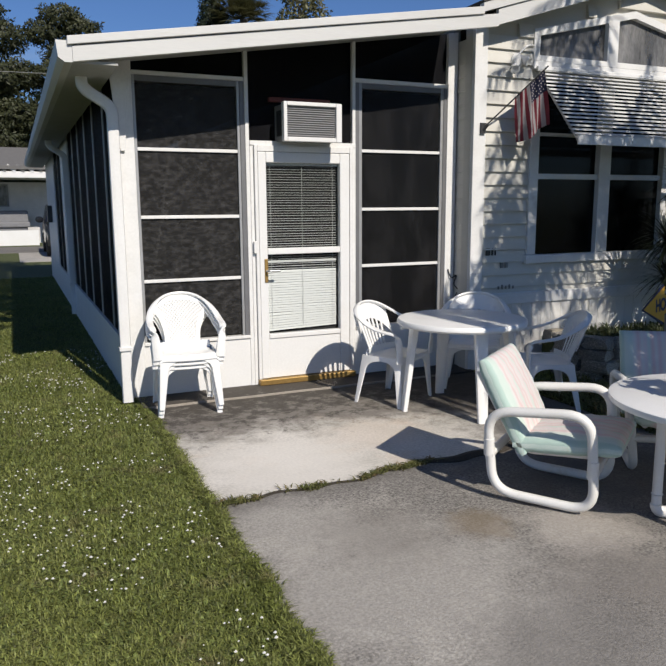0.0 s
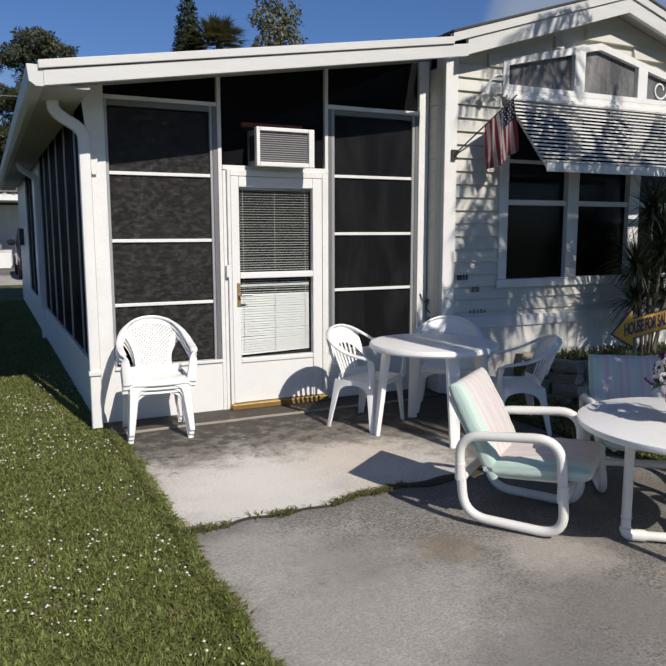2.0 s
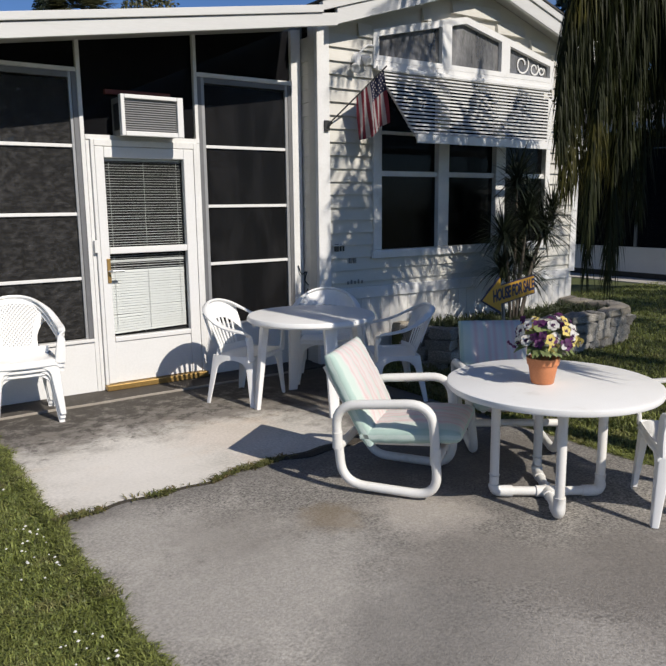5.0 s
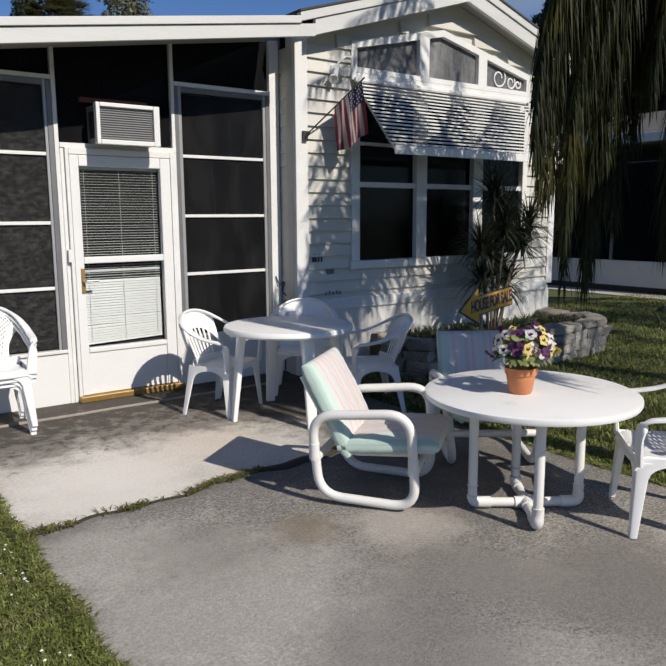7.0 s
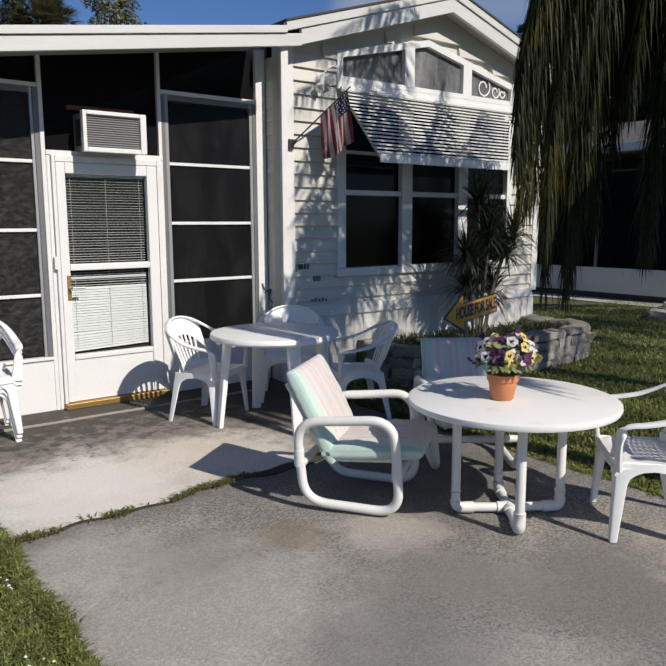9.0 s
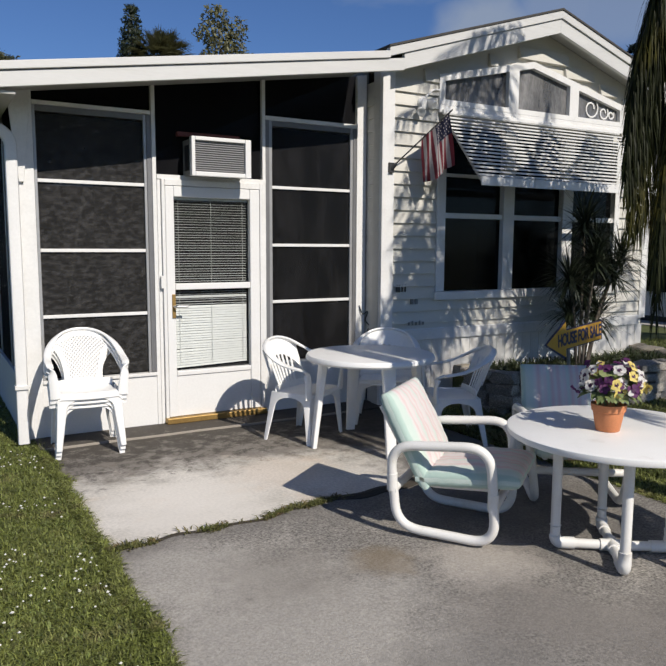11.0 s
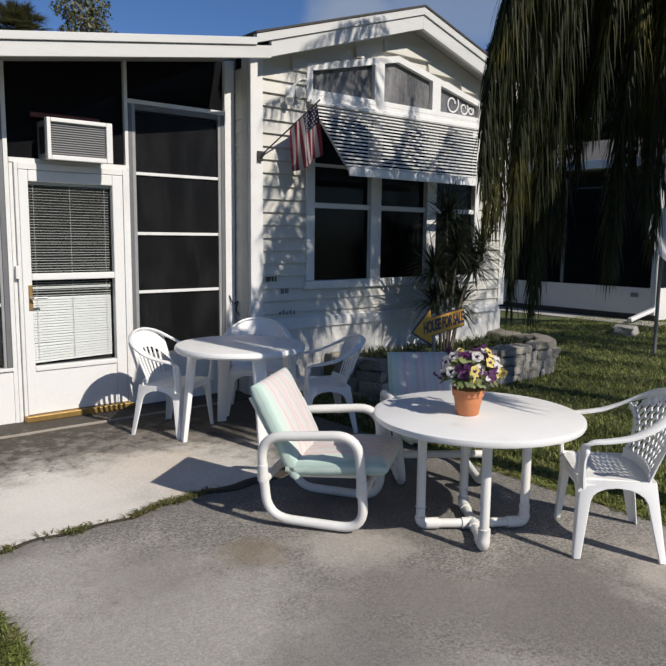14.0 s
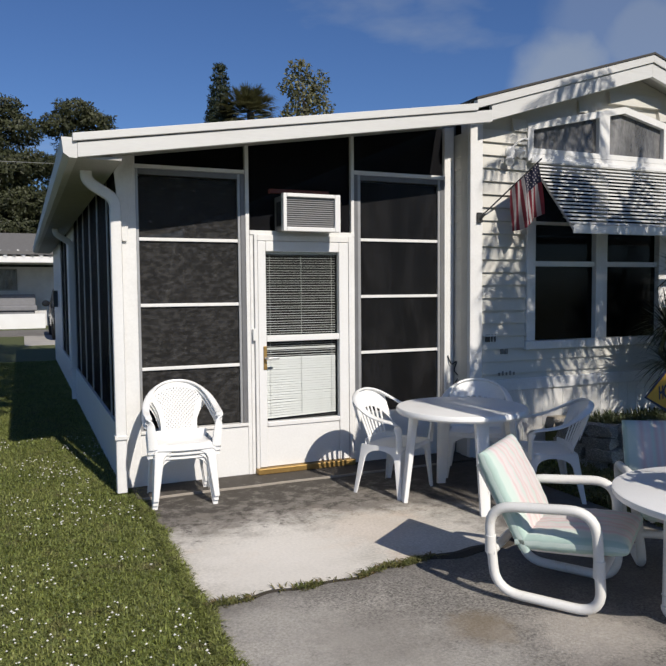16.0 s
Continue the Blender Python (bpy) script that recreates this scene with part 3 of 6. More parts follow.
bar("blind_bottom_rail", SLAT, door, 0.12, 0.756, 0.0225, 0.046, 1.06, 1.08)
bar("sill", BRASS, door, 0.0, 0.905, -0.075, 0.04, 0.013, 0.062, "worn brass-coloured door sill", bevel=0.006)
h = part("handle_plate", (lambda b: (box(b, 0.07, 0.10, DY - 0.022, DY - 0.012, 0.90, 1.10), b)[1])(B()), BRASS, door, "worn brass handle plate", bevel=0.004)
bm = B()
sweep(bm, rounded([(0.085, DY - 0.02, 1.0), (0.085, DY - 0.07, 1.0), (0.19, DY - 0.07, 1.0)], 0.02), 0.018, 0.02, 10)
part("lever", bm, STEEL, door, "chrome lever handle", smooth=True)
bar("door_closer", TRIM, door, -0.02, 0.004, -0.045, -0.015, 1.15, 1.25)

# ---- window air conditioner ----
ac = thing("air_conditioner", "white window air conditioner unit set above the door", "air conditioner")
A0, A1, AZ0, AZ1, AY = 0.195, 0.705, 2.055, 2.365, -0.23
bar("case", GREY_METAL, ac, A0 + 0.012, A1 - 0.012, AY + 0.03, 0.45, AZ0 + 0.01, AZ1 - 0.012, "grey metal case")
for x0, x1, z0, z1 in ((A0, A0 + 0.03, AZ0, AZ1), (A1 - 0.05, A1, AZ0, AZ1), (A0 + 0.031, A1 - 0.051, AZ0, AZ0 + 0.035), (A0 + 0.031, A1 - 0.051, AZ1 - 0.03, AZ1)):
    bar("front_frame", WHITE, ac, x0, x1, AY, AY + 0.06, z0, z1, bevel=0.005)
for i in range(13):
    z = AZ0 + 0.045 + i * 0.0175
    bm = B()
    box(bm, A0 + 0.032, A1 - 0.052, -0.008, 0.008, -0.0035, 0.0035, pose(0, AY + 0.03, z, -30, 0, 0))
    part("grille_slat", bm, TRACK, ac)
bm = B()
for i in range(7):
    box(bm, A0 + 0.004, A0 + 0.012, -0.15 + i * 0.018, -0.142 + i * 0.018, AZ0 + 0.05, AZ1 - 0.06)
part("side_vent", bm, BLACK, ac)
bar("red_trim", RED, ac, A0 - 0.05, A1 - 0.02, -0.03, 0.02, AZ1 + 0.02, AZ1 + 0.055, "dark red strip above the unit")

# ---- house front ----
HY, HX0, HX1, HMID = -0.25, 1.97, 5.72, 3.962
GY = -0.45
house = thing("house_front", "cream sided park home front with white trim", "house", kind="structure")


GA, GB = 0.305, 3.629


def rake(x):
    """Underside of the gable fascia."""
    return GB - GA * abs(x - HMID)


WINX0, WINX1 = 2.605, 5.19
CPX, CPZ, CSL = 3.80, 3.37, 0.22
# backing wall with the window openings left free
bm = B()
for x0, x1, z0, z1 in ((HX0, WINX0, 0.0, 2.85), (WINX1, HX1, 0.0, 2.85), (WINX0, WINX1, 0.0, 1.0), (WINX0, WINX1, 2.66, 2.80)):
    box(bm, x0, x1, HY + 0.02, HY + 0.12, z0, z1)
prism(bm, [(HX0, 2.851), (WINX0, 2.851), (WINX0, rake(WINX0) + 0.058), (HX0, rake(HX0) + 0.058)], HY + 0.02, HY + 0.12)
prism(bm, [(WINX1, 2.851), (HX1, 2.851), (HX1, rake(HX1) + 0.058), (WINX1, rake(WINX1) + 0.058)], HY + 0.02, HY + 0.12)
for xa, xb in ((WINX0, CPX), (CPX, WINX1)):
    za, zb = CPZ - CSL * abs(xa - CPX), CPZ - CSL * abs(xb - CPX)
    mids = [(HMID, rake(HMID) + 0.058)] if xa < HMID < xb else []
    prism(bm, [(xa, za), (xb, zb), (xb, rake(xb) + 0.058)] + mids + [(xa, rake(xa) + 0.058)], HY + 0.02, HY + 0.12)
part("wall_core", bm, SIDING, house)
# return wall towards the porch and far side wall
bm = B()
box(bm, HX0 + 0.02, HX0 + 0.12, HY + 0.12, 0.3, 0.0, 3.0)
part("return_wall", bm, SIDING, house)
bm = B()
box(bm, HX1 - 0.12, HX1, HY + 0.12, 12.0, 0.0, 2.95)
part("side_wall", bm, SIDING, house)
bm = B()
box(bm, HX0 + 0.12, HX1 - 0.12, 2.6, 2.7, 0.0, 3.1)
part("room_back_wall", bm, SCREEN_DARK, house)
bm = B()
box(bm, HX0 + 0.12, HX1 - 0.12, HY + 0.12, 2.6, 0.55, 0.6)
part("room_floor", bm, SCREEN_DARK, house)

# clapboards, each its own piece
LAP = 0.119


def lap_outline(z0, z1):
    return [(HY - 0.026, z0), (HY - 0.026, z0 + 0.005), (HY - 0.002, z1), (HY + 0.019, z1), (HY + 0.019, z0)]


def clapboard(x0, x1, z0, z1, cut=None):
    bm = B()
    a = [bm.verts.new((x0, y, z)) for y, z in lap_outline(z0, z1)]
    b = [bm.verts.new((x1, y, z)) for y, z in lap_outline(z0, z1)]
    bm.faces.new(a)
    bm.faces.new(b[::-1])
    for i in range(5):
        bm.faces.new((a[i], b[i], b[(i + 1) % 5], a[(i + 1) % 5]))
    part("clapboard", bm, SIDING, house)


z = 0.648
while z < 3.5:
    z1 = z + LAP
    if z < 1.0 - LAP * 0.5:
        spans = [(HX0 + 0.134, HX1 - 0.1)]
    elif z < 2.92:
        spans = [(HX0 + 0.134, WINX0 - 0.002), (WINX1 + 0.002, HX1 - 0.1)]
    else:
        half = (GB - 0.02 - z1) / GA
        spans = [(max(HMID - half, HX0 + 0.12), min(HMID + half, HX1 - 0.1))] if half > 0.12 else []
        if z < CPZ - 0.01 and half > 0.12:
            cut = (CPZ - z) / CSL
            lo, hi = spans[0]
            spans = [(lo, max(CPX - cut, WINX0 - 0.002)), (min(CPX + cut, WINX1 + 0.002), hi)]
    for x0, x1 in spans:
        if x1 - x0 > 0.05:
            clapboard(x0, x1, z, z1 - 0.001)
    # return wall boards
    if z < 2.9:
        bm = B()
        pts = [(HX0 + 0.003, z), (HX0 + 0.003, z + 0.006), (HX0 + 0.014, z1 - 0.001), (HX0 + 0.019, z1 - 0.001), (HX0 + 0.019, z)]
        a = [bm.verts.new((x, HY + 0.02, q)) for x, q in pts]
        b = [bm.verts.new((x, -0.01, q)) for x, q in pts]
        bm.faces.new(a)
        bm.faces.new(b[::-1])
        for i in range(5):
            bm.faces.new((a[i], b[i], b[(i + 1) % 5], a[(i + 1) % 5]))
        part("clapboard", bm, SIDING, house)
    z += LAP
bar("corner_board", TRIM, house, HX0, HX0 + 0.133, HY - 0.03, HY + 0.019, 0.0, rake(HX0) + 0.05, bevel=0.005)
bar("corner_board", TRIM, house, HX1 - 0.098, HX1 + 0.01, HY - 0.03, HY + 0.15, 0.68, rake(HX1) + 0.02, bevel=0.005)
# skirting: a ledge and ribbed upright panels
bar("skirt_ledge", TRIM, house, HX0 + 0.134, HX1 - 0.1, HY - 0.035, HY + 0.02, 0.605, 0.715, bevel=0.006)
x = HX0 + 0.136
while x < HX1 - 0.05:
    w = min(0.24, HX1 - 0.01 - x)
    bm = B()
    prism(bm, [(x, 0.0), (x + w - 0.003, 0.0), (x + w - 0.003, 0.604), (x, 0.604)], HY - 0.012, HY + 0.015)
    box(bm, x + w * 0.5, x + w * 0.5 + 0.02, HY - 0.0155, HY - 0.013, 0.0, 0.60)
    part("skirt_panel", bm, SKIRT, house)
    x += w

# ---- main window, three sashes ----
win = thing("window_1", "wide three-sash white window with dark glass", "window", kind="structure")
for x0, x1 in ((WINX0, WINX0 + 0.10), (3.447, 3.592), (4.29, 4.44), (WINX1 - 0.08, WINX1)):
    bar("window_post", TRIM, win, x0, x1, HY - 0.035, HY + 0.08, 1.07, 2.68, bevel=0.005)
bar("window_sill", TRIM, win, WINX0 - 0.02, WINX1 + 0.02, HY - 0.05, HY + 0.08, 0.985, 1.068, bevel=0.008)
for x0, x1 in ((WINX0 + 0.10, 3.447), (3.592, 4.29), (4.44, WINX1 - 0.08)):
    bar("meeting_rail", TRIM, win, x0, x1, HY - 0.012, HY + 0.05, 1.778, 1.828)
    bar("head_rail", TRIM, win, x0, x1, HY - 0.012, HY + 0.05, 2.175, 2.205)
    for z0, z1, yy in ((1.07, 1.778, 0.02), (1.828, 2.175, 0.03), (2.205, 2.68, 0.03)):
        bm = B()
        box(bm, x0, x1, HY + yy, HY + yy + 0.004, z0, z1)
        part("glass_pane", bm, GLASS, win)

# ---- clerestory window ----
clr = thing("window_2", "white-framed clerestory window under the gable", "window", kind="structure")


def ctop(x):
    return CPZ - CSL * abs(x - CPX)


CZ = 2.855
cuts = [WINX0, 3.537, 4.395, WINX1]
bm = B()
box(bm, WINX0, WINX1, HY - 0.03, HY + 0.04, 2.765, CZ - 0.02)
part("ledge", bm, TRIM, clr, bevel=0.005)
# Pale patches painted in for the grey reflections and white curtains.
PALE_PANE = vinyl("pale_pane_glass", (0.16, 0.16, 0.16), 0.25, 0.12, (0.42, 0.41, 0.40), 0.5)
for a, b in zip(cuts, cuts[1:]):
    w = 0.066
    ins = [(a + w, CZ + 0.03), (b - w, CZ + 0.03)]
    top = [(b - w, ctop(b - w) - w)] + ([(CPX, ctop(CPX) - w)] if a < CPX < b else []) + [(a + w, ctop(a + w) - w)]
    inner = ins + top
    outer = [(a, CZ - 0.019), (b, CZ - 0.019), (b, ctop(b))] + ([(CPX, ctop(CPX))] if a < CPX < b else []) + [(a, ctop(a))]
    bm = B()
    n = len(inner)
    rings = [[bm.verts.new((x, y, q)) for x, q in o] for y, o in ((HY - 0.03, outer), (HY - 0.03, inner), (HY + 0.05, inner), (HY + 0.05, outer))]
    for k in range(4):
        for i in range(n):
            r0, r1 = rings[k], rings[(k + 1) % 4]
            bm.faces.new((r0[i], r0[(i + 1) % n], r1[(i + 1) % n], r1[i]))
    part("window_frame", bm, TRIM, clr)
    bm = B()
    prism(bm, inner, HY + 0.02, HY + 0.024)
    part("glass_pane", bm, PALE_PANE, clr)
# white scroll ornament behind the third pane
bm = B()
for cx, cz, r in ((4.70, 3.00, 0.11), (4.90, 2.97, 0.075), (5.02, 2.96, 0.05)):
    sweep(bm, [(cx + r * math.cos(q) * (0.4 + 0.6 * q / 7), HY + 0.012, cz + r * math.sin(q) * (0.4 + 0.6 * q / 7)) for q in np.linspace(0, 7, 24)], 0.02, 0.01, 6, up=(0, 1, 0))
part("scroll_ornament", bm, TRIM, clr, "white scroll ornament")

# ---- gable roof ----
gr = thing("gable_roof", "white trimmed gable roof of the park home", "roof", kind="structure")
GX0, GX1 = 2.07, 5.90
for s, xe in ((-1, GX0), (1, GX1)):
    xt = 1.906 if s < 0 else xe + 0.02
    bm = B()
    prism(bm, [(xe, rake(xe)), (HMID, rake(HMID)), (HMID, rake(HMID) + 0.134), (xe, rake(xe) + 0.134)], GY - 0.012, GY + 0.03)
    part("rake_board", bm, FASCIA, gr, bevel=0.003)
    bm = B()
    prism(bm, [(xt, rake(xt) + 0.137), (HMID, rake(HMID) + 0.137), (HMID, rake(HMID) + 0.212), (xt, rake(xt) + 0.212)], GY - 0.03, GY + 0.03)
    part("rake_trim", bm, FASCIA, gr, bevel=0.003)
    bm = B()
    prism(bm, [(xe, rake(xe) + 0.06), (HMID, rake(HMID) + 0.06), (HMID, rake(HMID) + 0.08), (xe, rake(xe) + 0.08)], GY + 0.031, HY + 0.02)
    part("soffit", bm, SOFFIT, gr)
    bm = B()
    prism(bm, [(xt - 0.01, rake(xt) + 0.213), (HMID, rake(HMID) + 0.213), (HMID, rake(HMID) + 0.232), (xt - 0.01, rake(xt) + 0.232)], GY - 0.04, 12.0)
    part("shingle_sheet", bm, material("dark_shingle", (0.07, 0.065, 0.06), 0.9, None, 20, 0.5, 0.3, 90, 0.5), gr)
bm = B()
prism(bm, [(HX0, rake(HX0)), (HMID, rake(HMID)), (HX1, rake(HX1)), (HX1, 2.9), (HX0, 2.9)], 11.9, 12.0)
part("back_gable", bm, SIDING, gr)

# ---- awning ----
# Dark underside colour puts the shade between the louvres into the metal.
LOUVRE_SHADE = material("louvre_shade_metal", (0.085, 0.09, 0.082), 0.6, (0.06, 0.064, 0.06), 5, 0.6, 0.2, 70, 0.1, metal=0.2)
aw = thing("window_awning", "white louvred aluminium awning over the window", "awning")
AX0, AX1, AYT, AZT, AYB, AZB, NS = 2.635, 5.1, -0.30, 2.757, -0.86, 2.11, 17
for i in range(NS):
    f = i / NS
    y, z = AYT + (AYB - AYT) * f, AZT + (AZB - AZT) * f
    dy, dz = (AYB - AYT) / NS, (AZB - AZT) / NS
    bm = B()
    lip = -dz * 0.37
    pts = [(y, z), (y - 0.002, z), (y - 0.006, z - lip), (y - 0.004, z - lip), (y + 0.001, z - 0.003), (y + 0.055, z + 0.012)]
    a = [bm.verts.new((AX0 - random.uniform(0, 0.01), p, q)) for p, q in pts]
    b = [bm.verts.new((AX1, p, q)) for p, q in pts]
    # inner and lower faces take the painted shade colour
    for k in range(6):
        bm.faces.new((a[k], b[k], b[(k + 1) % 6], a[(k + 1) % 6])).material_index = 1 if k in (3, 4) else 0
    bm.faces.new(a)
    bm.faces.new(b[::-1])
    part("louvre", bm, [FASCIA, LOUVRE_SHADE], aw)
bar("valance", WHITE, aw, AX0 - 0.005, AX1 + 0.005, AYB - 0.02, AYB - 0.008, AZB - 0.065, AZB + 0.012, bevel=0.003)
bar("top_rail", WHITE, aw, AX0, AX1, AYT - 0.01, HY - 0.031, AZT - 0.005, AZT + 0.03, bevel=0.003)
for x in (AX0 + 0.02, 3.93, AX1 - 0.02):
    bm = B()
    sweep(bm, [(x, AYT, AZT - 0.05), (x, AYB, AZB - 0.04)], 0.015, 0.025, 6)
    part("rib", bm, ALU, aw)

# ---- moulded garden chairs ----
def turn(fx, fy):
    """Degrees about z that turn a thing which faces -y so that it faces (fx, fy)."""
    return math.degrees(math.atan2(fx, -fy))


def shell(bm, rows, off):
    """A sheet through a grid of points, off(i, j) thick, closed at its rim."""
    ny, nx = len(rows), len(rows[0])
    top = [[bm.verts.new(p) for p in r] for r in rows]
    low = [[bm.verts.new(Vector(rows[j][i]) + Vector(off)) for i in range(nx)] for j in range(ny)]
    for j in range(ny - 1):
        for i in range(nx - 1):
            bm.faces.new((top[j][i], top[j][i + 1], top[j + 1][i + 1], top[j + 1][i]))
            bm.faces.new((low[j][i], low[j + 1][i], low[j + 1][i + 1], low[j][i + 1]))
    rim = [(0, i) for i in range(nx - 1)] + [(j, nx - 1) for j in range(ny - 1)] + [(ny - 1, i) for i in range(nx - 1, 0, -1)] + [(j, 0) for j in range(ny - 1, 0, -1)]
    for (j0, i0), (j1, i1) in zip(rim, rim[1:] + rim[:1]):
        bm.faces.new((top[j1][i1], top[j0][i0], low[j0][i0], low[j1][i1]))


def resin_chair(name, label, group, style):
    c = thing(name, label, "chair", group)
    # seat: dished sheet that rolls over at the front and at the sides
    rows = []
    for v in np.linspace(0, 1, 13):
        row = []
        for u in np.linspace(-1, 1, 17):
            wx = 0.258 - 0.02 * v
            z = 0.425 - 0.022 * (1 - u * u) * math.sin(math.pi * min(v * 0.9 + 0.1, 1)) - 0.02 * v
            z -= 0.04 * (1 - v / 0.16) ** 2 if v < 0.16 else 0
            z -= 0.03 * ((abs(u) - 0.84) / 0.16) ** 2 if abs(u) > 0.84 else 0
            row.append((wx * u, -0.272 + 0.48 * v - 0.012 * (1 - u * u) * (1 - v), z))
        rows.append(row)
    bm = B()
    shell(bm, rows, (0, 0, -0.010))
    part("seat", bm, PLASTIC, c, smooth=True)
    # one horseshoe band: front post, arm, round the back, arm, front post
    half = [(0.262, -0.255, 0.385), (0.272, -0.262, 0.48), (0.284, -0.258, 0.565), (0.297, -0.222, 0.616), (0.303, -0.12, 0.630), (0.300, 0.01, 0.650), (0.286, 0.125, 0.688), (0.252, 0.235, 0.738), (0.19, 0.325, 0.784), (0.10, 0.378, 0.812)]
    band = smooth_path([(-x, y, z) for x, y, z in half] + [(0, 0.392, 0.820)] + half[::-1], 4)

    def swell(q):
        e = min(q, 1 - q)
        return 1.55 - 3.6 * e if e < 0.15 else 1.01 + 0.12 * (e - 0.15) / 0.35

    bm = B()
    sweep(bm, band, 0.056, 0.022, 10, up=(0, 0.55, 1), square=3, taper=swell)
    part("arm_rim", bm, PLASTIC, c, smooth=True)

    def half_width(v):
        return (0.205 if style == "open" else 0.118) + 0.05 * (v - 0.3) ** 2 * 4 + 0.05 * v

    def panel(x, v):
        return Vector((x, 0.195 + 0.19 * v - 1.35 * x * x * (0.6 + 0.4 * v), 0.395 + 0.42 * v - 1.05 * x * x * v))

    # solid half-moon that carries the rim
    low_edge = {"slats": 0.68, "fine": 0.90, "open": 0.90}[style]
    bm = B()
    def band_foot(x):
        return low_edge - (0.30 if style == "slats" else 0.06) * (abs(x) / 0.25) ** 3

    shell(bm, [[panel(x, band_foot(x) + (1.0 - band_foot(x)) * f + 0.27 * x * x * f) for x in np.linspace(-0.25, 0.25, 21)] for f in np.linspace(0, 1, 6)], (0, 0.012, 0))
    part("back_band", bm, PLASTIC, c, smooth=True)
    if style == "slats":
        for k in range(-3, 4):
            bm = B()
            x0 = k * 0.046
            sweep(bm, [panel(x0 * (0.85 + 0.45 * v), v) for v in np.linspace(-0.02, 0.80, 8)], 0.027, 0.010, 6, up=(0, 1, 0), square=4)
            part("back_slat", bm, PLASTIC, c, smooth=True)
    else:
        step = 0.030 if style == "fine" else 0.052
        bm = B()
        for sg in (-1, 1):
            for k in range(-22, 23):
                run = []
                for v in np.linspace(0.12, 0.94, 29):
                    x = k * step + sg * (v - 0.5) * 0.42 * (1.0 if style == "fine" else 0.62)
                    if abs(x) <= half_width(v):
                        run.append(panel(x, v))
                if len(run) > 1:
                    sweep(bm, run, 0.0125 if style == "fine" else 0.020, 0.010, 4, up=(0, 1, 0), square=3)
        part("back_lattice", bm, PLASTIC, c)
        for sg in (-1, 1):
            bm = B()
            sweep(bm, [panel(sg * (half_width(v) + 0.008), v) for v in np.linspace(-0.02, 0.95, 11)], 0.044, 0.014, 8, up=(0, 1, 0), square=4)
            part("back_frame", bm, PLASTIC, c, smooth=True)
    bm = B()
    sweep(bm, [panel(x, 0.05) for x in np.linspace(-0.235, 0.235, 11)], 0.014, 0.085, 8, square=4)
    part("back_base", bm, PLASTIC, c, smooth=True)
    # angled legs whose two flanges sweep up into arched aprons under the seat
    for sx in (-1, 1):
        for sy in (-1, 1):
            rows = []
            for z in (0.0, 0.08, 0.16, 0.24, 0.30, 0.33, 0.35, 0.362, 0.370, 0.376, 0.40, 0.412):
                g = 1 - z / 0.412
                xo, yo = 0.252 + 0.026 * g, (0.262 if sy < 0 else 0.205) + (0.024 if sy < 0 else 0.08) * g
                wide = 0.040 + 0.030 * min(z / 0.30, 1)
                arch = 0.0 if z < 0.30 else 1 - math.sqrt(max(1 - ((z - 0.30) / 0.076) ** 2, 0)) if z < 0.376 else 1.0
                xi, yi = (xo - wide) * (1 - arch), (yo - wide) * (1 - arch) - 0.03 * arch * sy
                rows.append([(sx * xi, sy * yo, z), (sx * (xo - 0.014), sy * yo, z), (sx * (xo - 0.004), sy * (yo - 0.004), z), (sx * xo, sy * (yo - 0.014), z), (sx * xo, sy * yi, z)])
            bm = B()
            shell(bm, rows, (-sx * 0.007, -sy * 0.007, 0))
            part("leg", bm, PLASTIC, c, smooth=True)
    return c


ga = "white chairs round the small table"
chair_a = resin_chair("garden_chair", "white plastic garden chair with slotted back by the door", ga, "slats")
CS = Matrix.Diagonal((0.94, 0.75, 0.93, 1))
chair_a.matrix_basis = pose(0.865, -0.865, 0, 0, 0, turn(0.52, -0.855)) @ CS
chair_b = copy_thing(chair_a, pose(1.72, -0.74, 0, 0, 0, turn(-0.60, -0.80)))
tagged(chair_b, "white plastic garden chair before the house corner")
chair_c = copy_thing(chair_a, pose(1.86, -1.50, 0, 0, 0, turn(-0.90, 0.44)) @ Matrix.Diagonal((1, 1, 0.94, 1)))
tagged(chair_c, "white plastic garden chair in palm shade by the planter")
# three stacked chairs
st = resin_chair("garden_chair", "white plastic garden chair with finely woven back, stacked", "stacked chairs", "fine")
SQ = (-0.72, -0.43)
st.matrix_basis = pose(SQ[0], SQ[1], 0, 0, 0, turn(-0.08, -1)) @ Matrix.Diagonal((0.86, 0.80, 0.965, 1))
for k in (1, 2):
    q = copy_thing(st, pose(SQ[0] + 0.002 * k, SQ[1] - 0.018 * k, 0.034 * k, 0, 0, turn(-0.08, -1)))
chair_f = resin_chair("garden_chair", "white plastic garden chair with open lattice back by the lawn", "chairs round the pipe table", "open")
chair_f.matrix_basis = pose(1.62, -4.075, 0, 0, 0, turn(-0.69, 0.73)) @ CS

# ---- round resin table ----
T1 = (1.20, -1.31)
t1 = thing("garden_table", "round white plastic garden table with four legs", "table", at=pose(T1[0], T1[1], 0, 0, 0, -34) @ Matrix.Diagonal((1, 1, 1.06, 1)))
bm = B()
lathe(bm, [(0.44, 0.612), (0.475, 0.615), (0.487, 0.628), (0.487, 0.645), (0.478, 0.657), (0.45, 0.661), (0.0001, 0.662)], 48)
part("tabletop", bm, PLASTIC, t1, smooth=True)
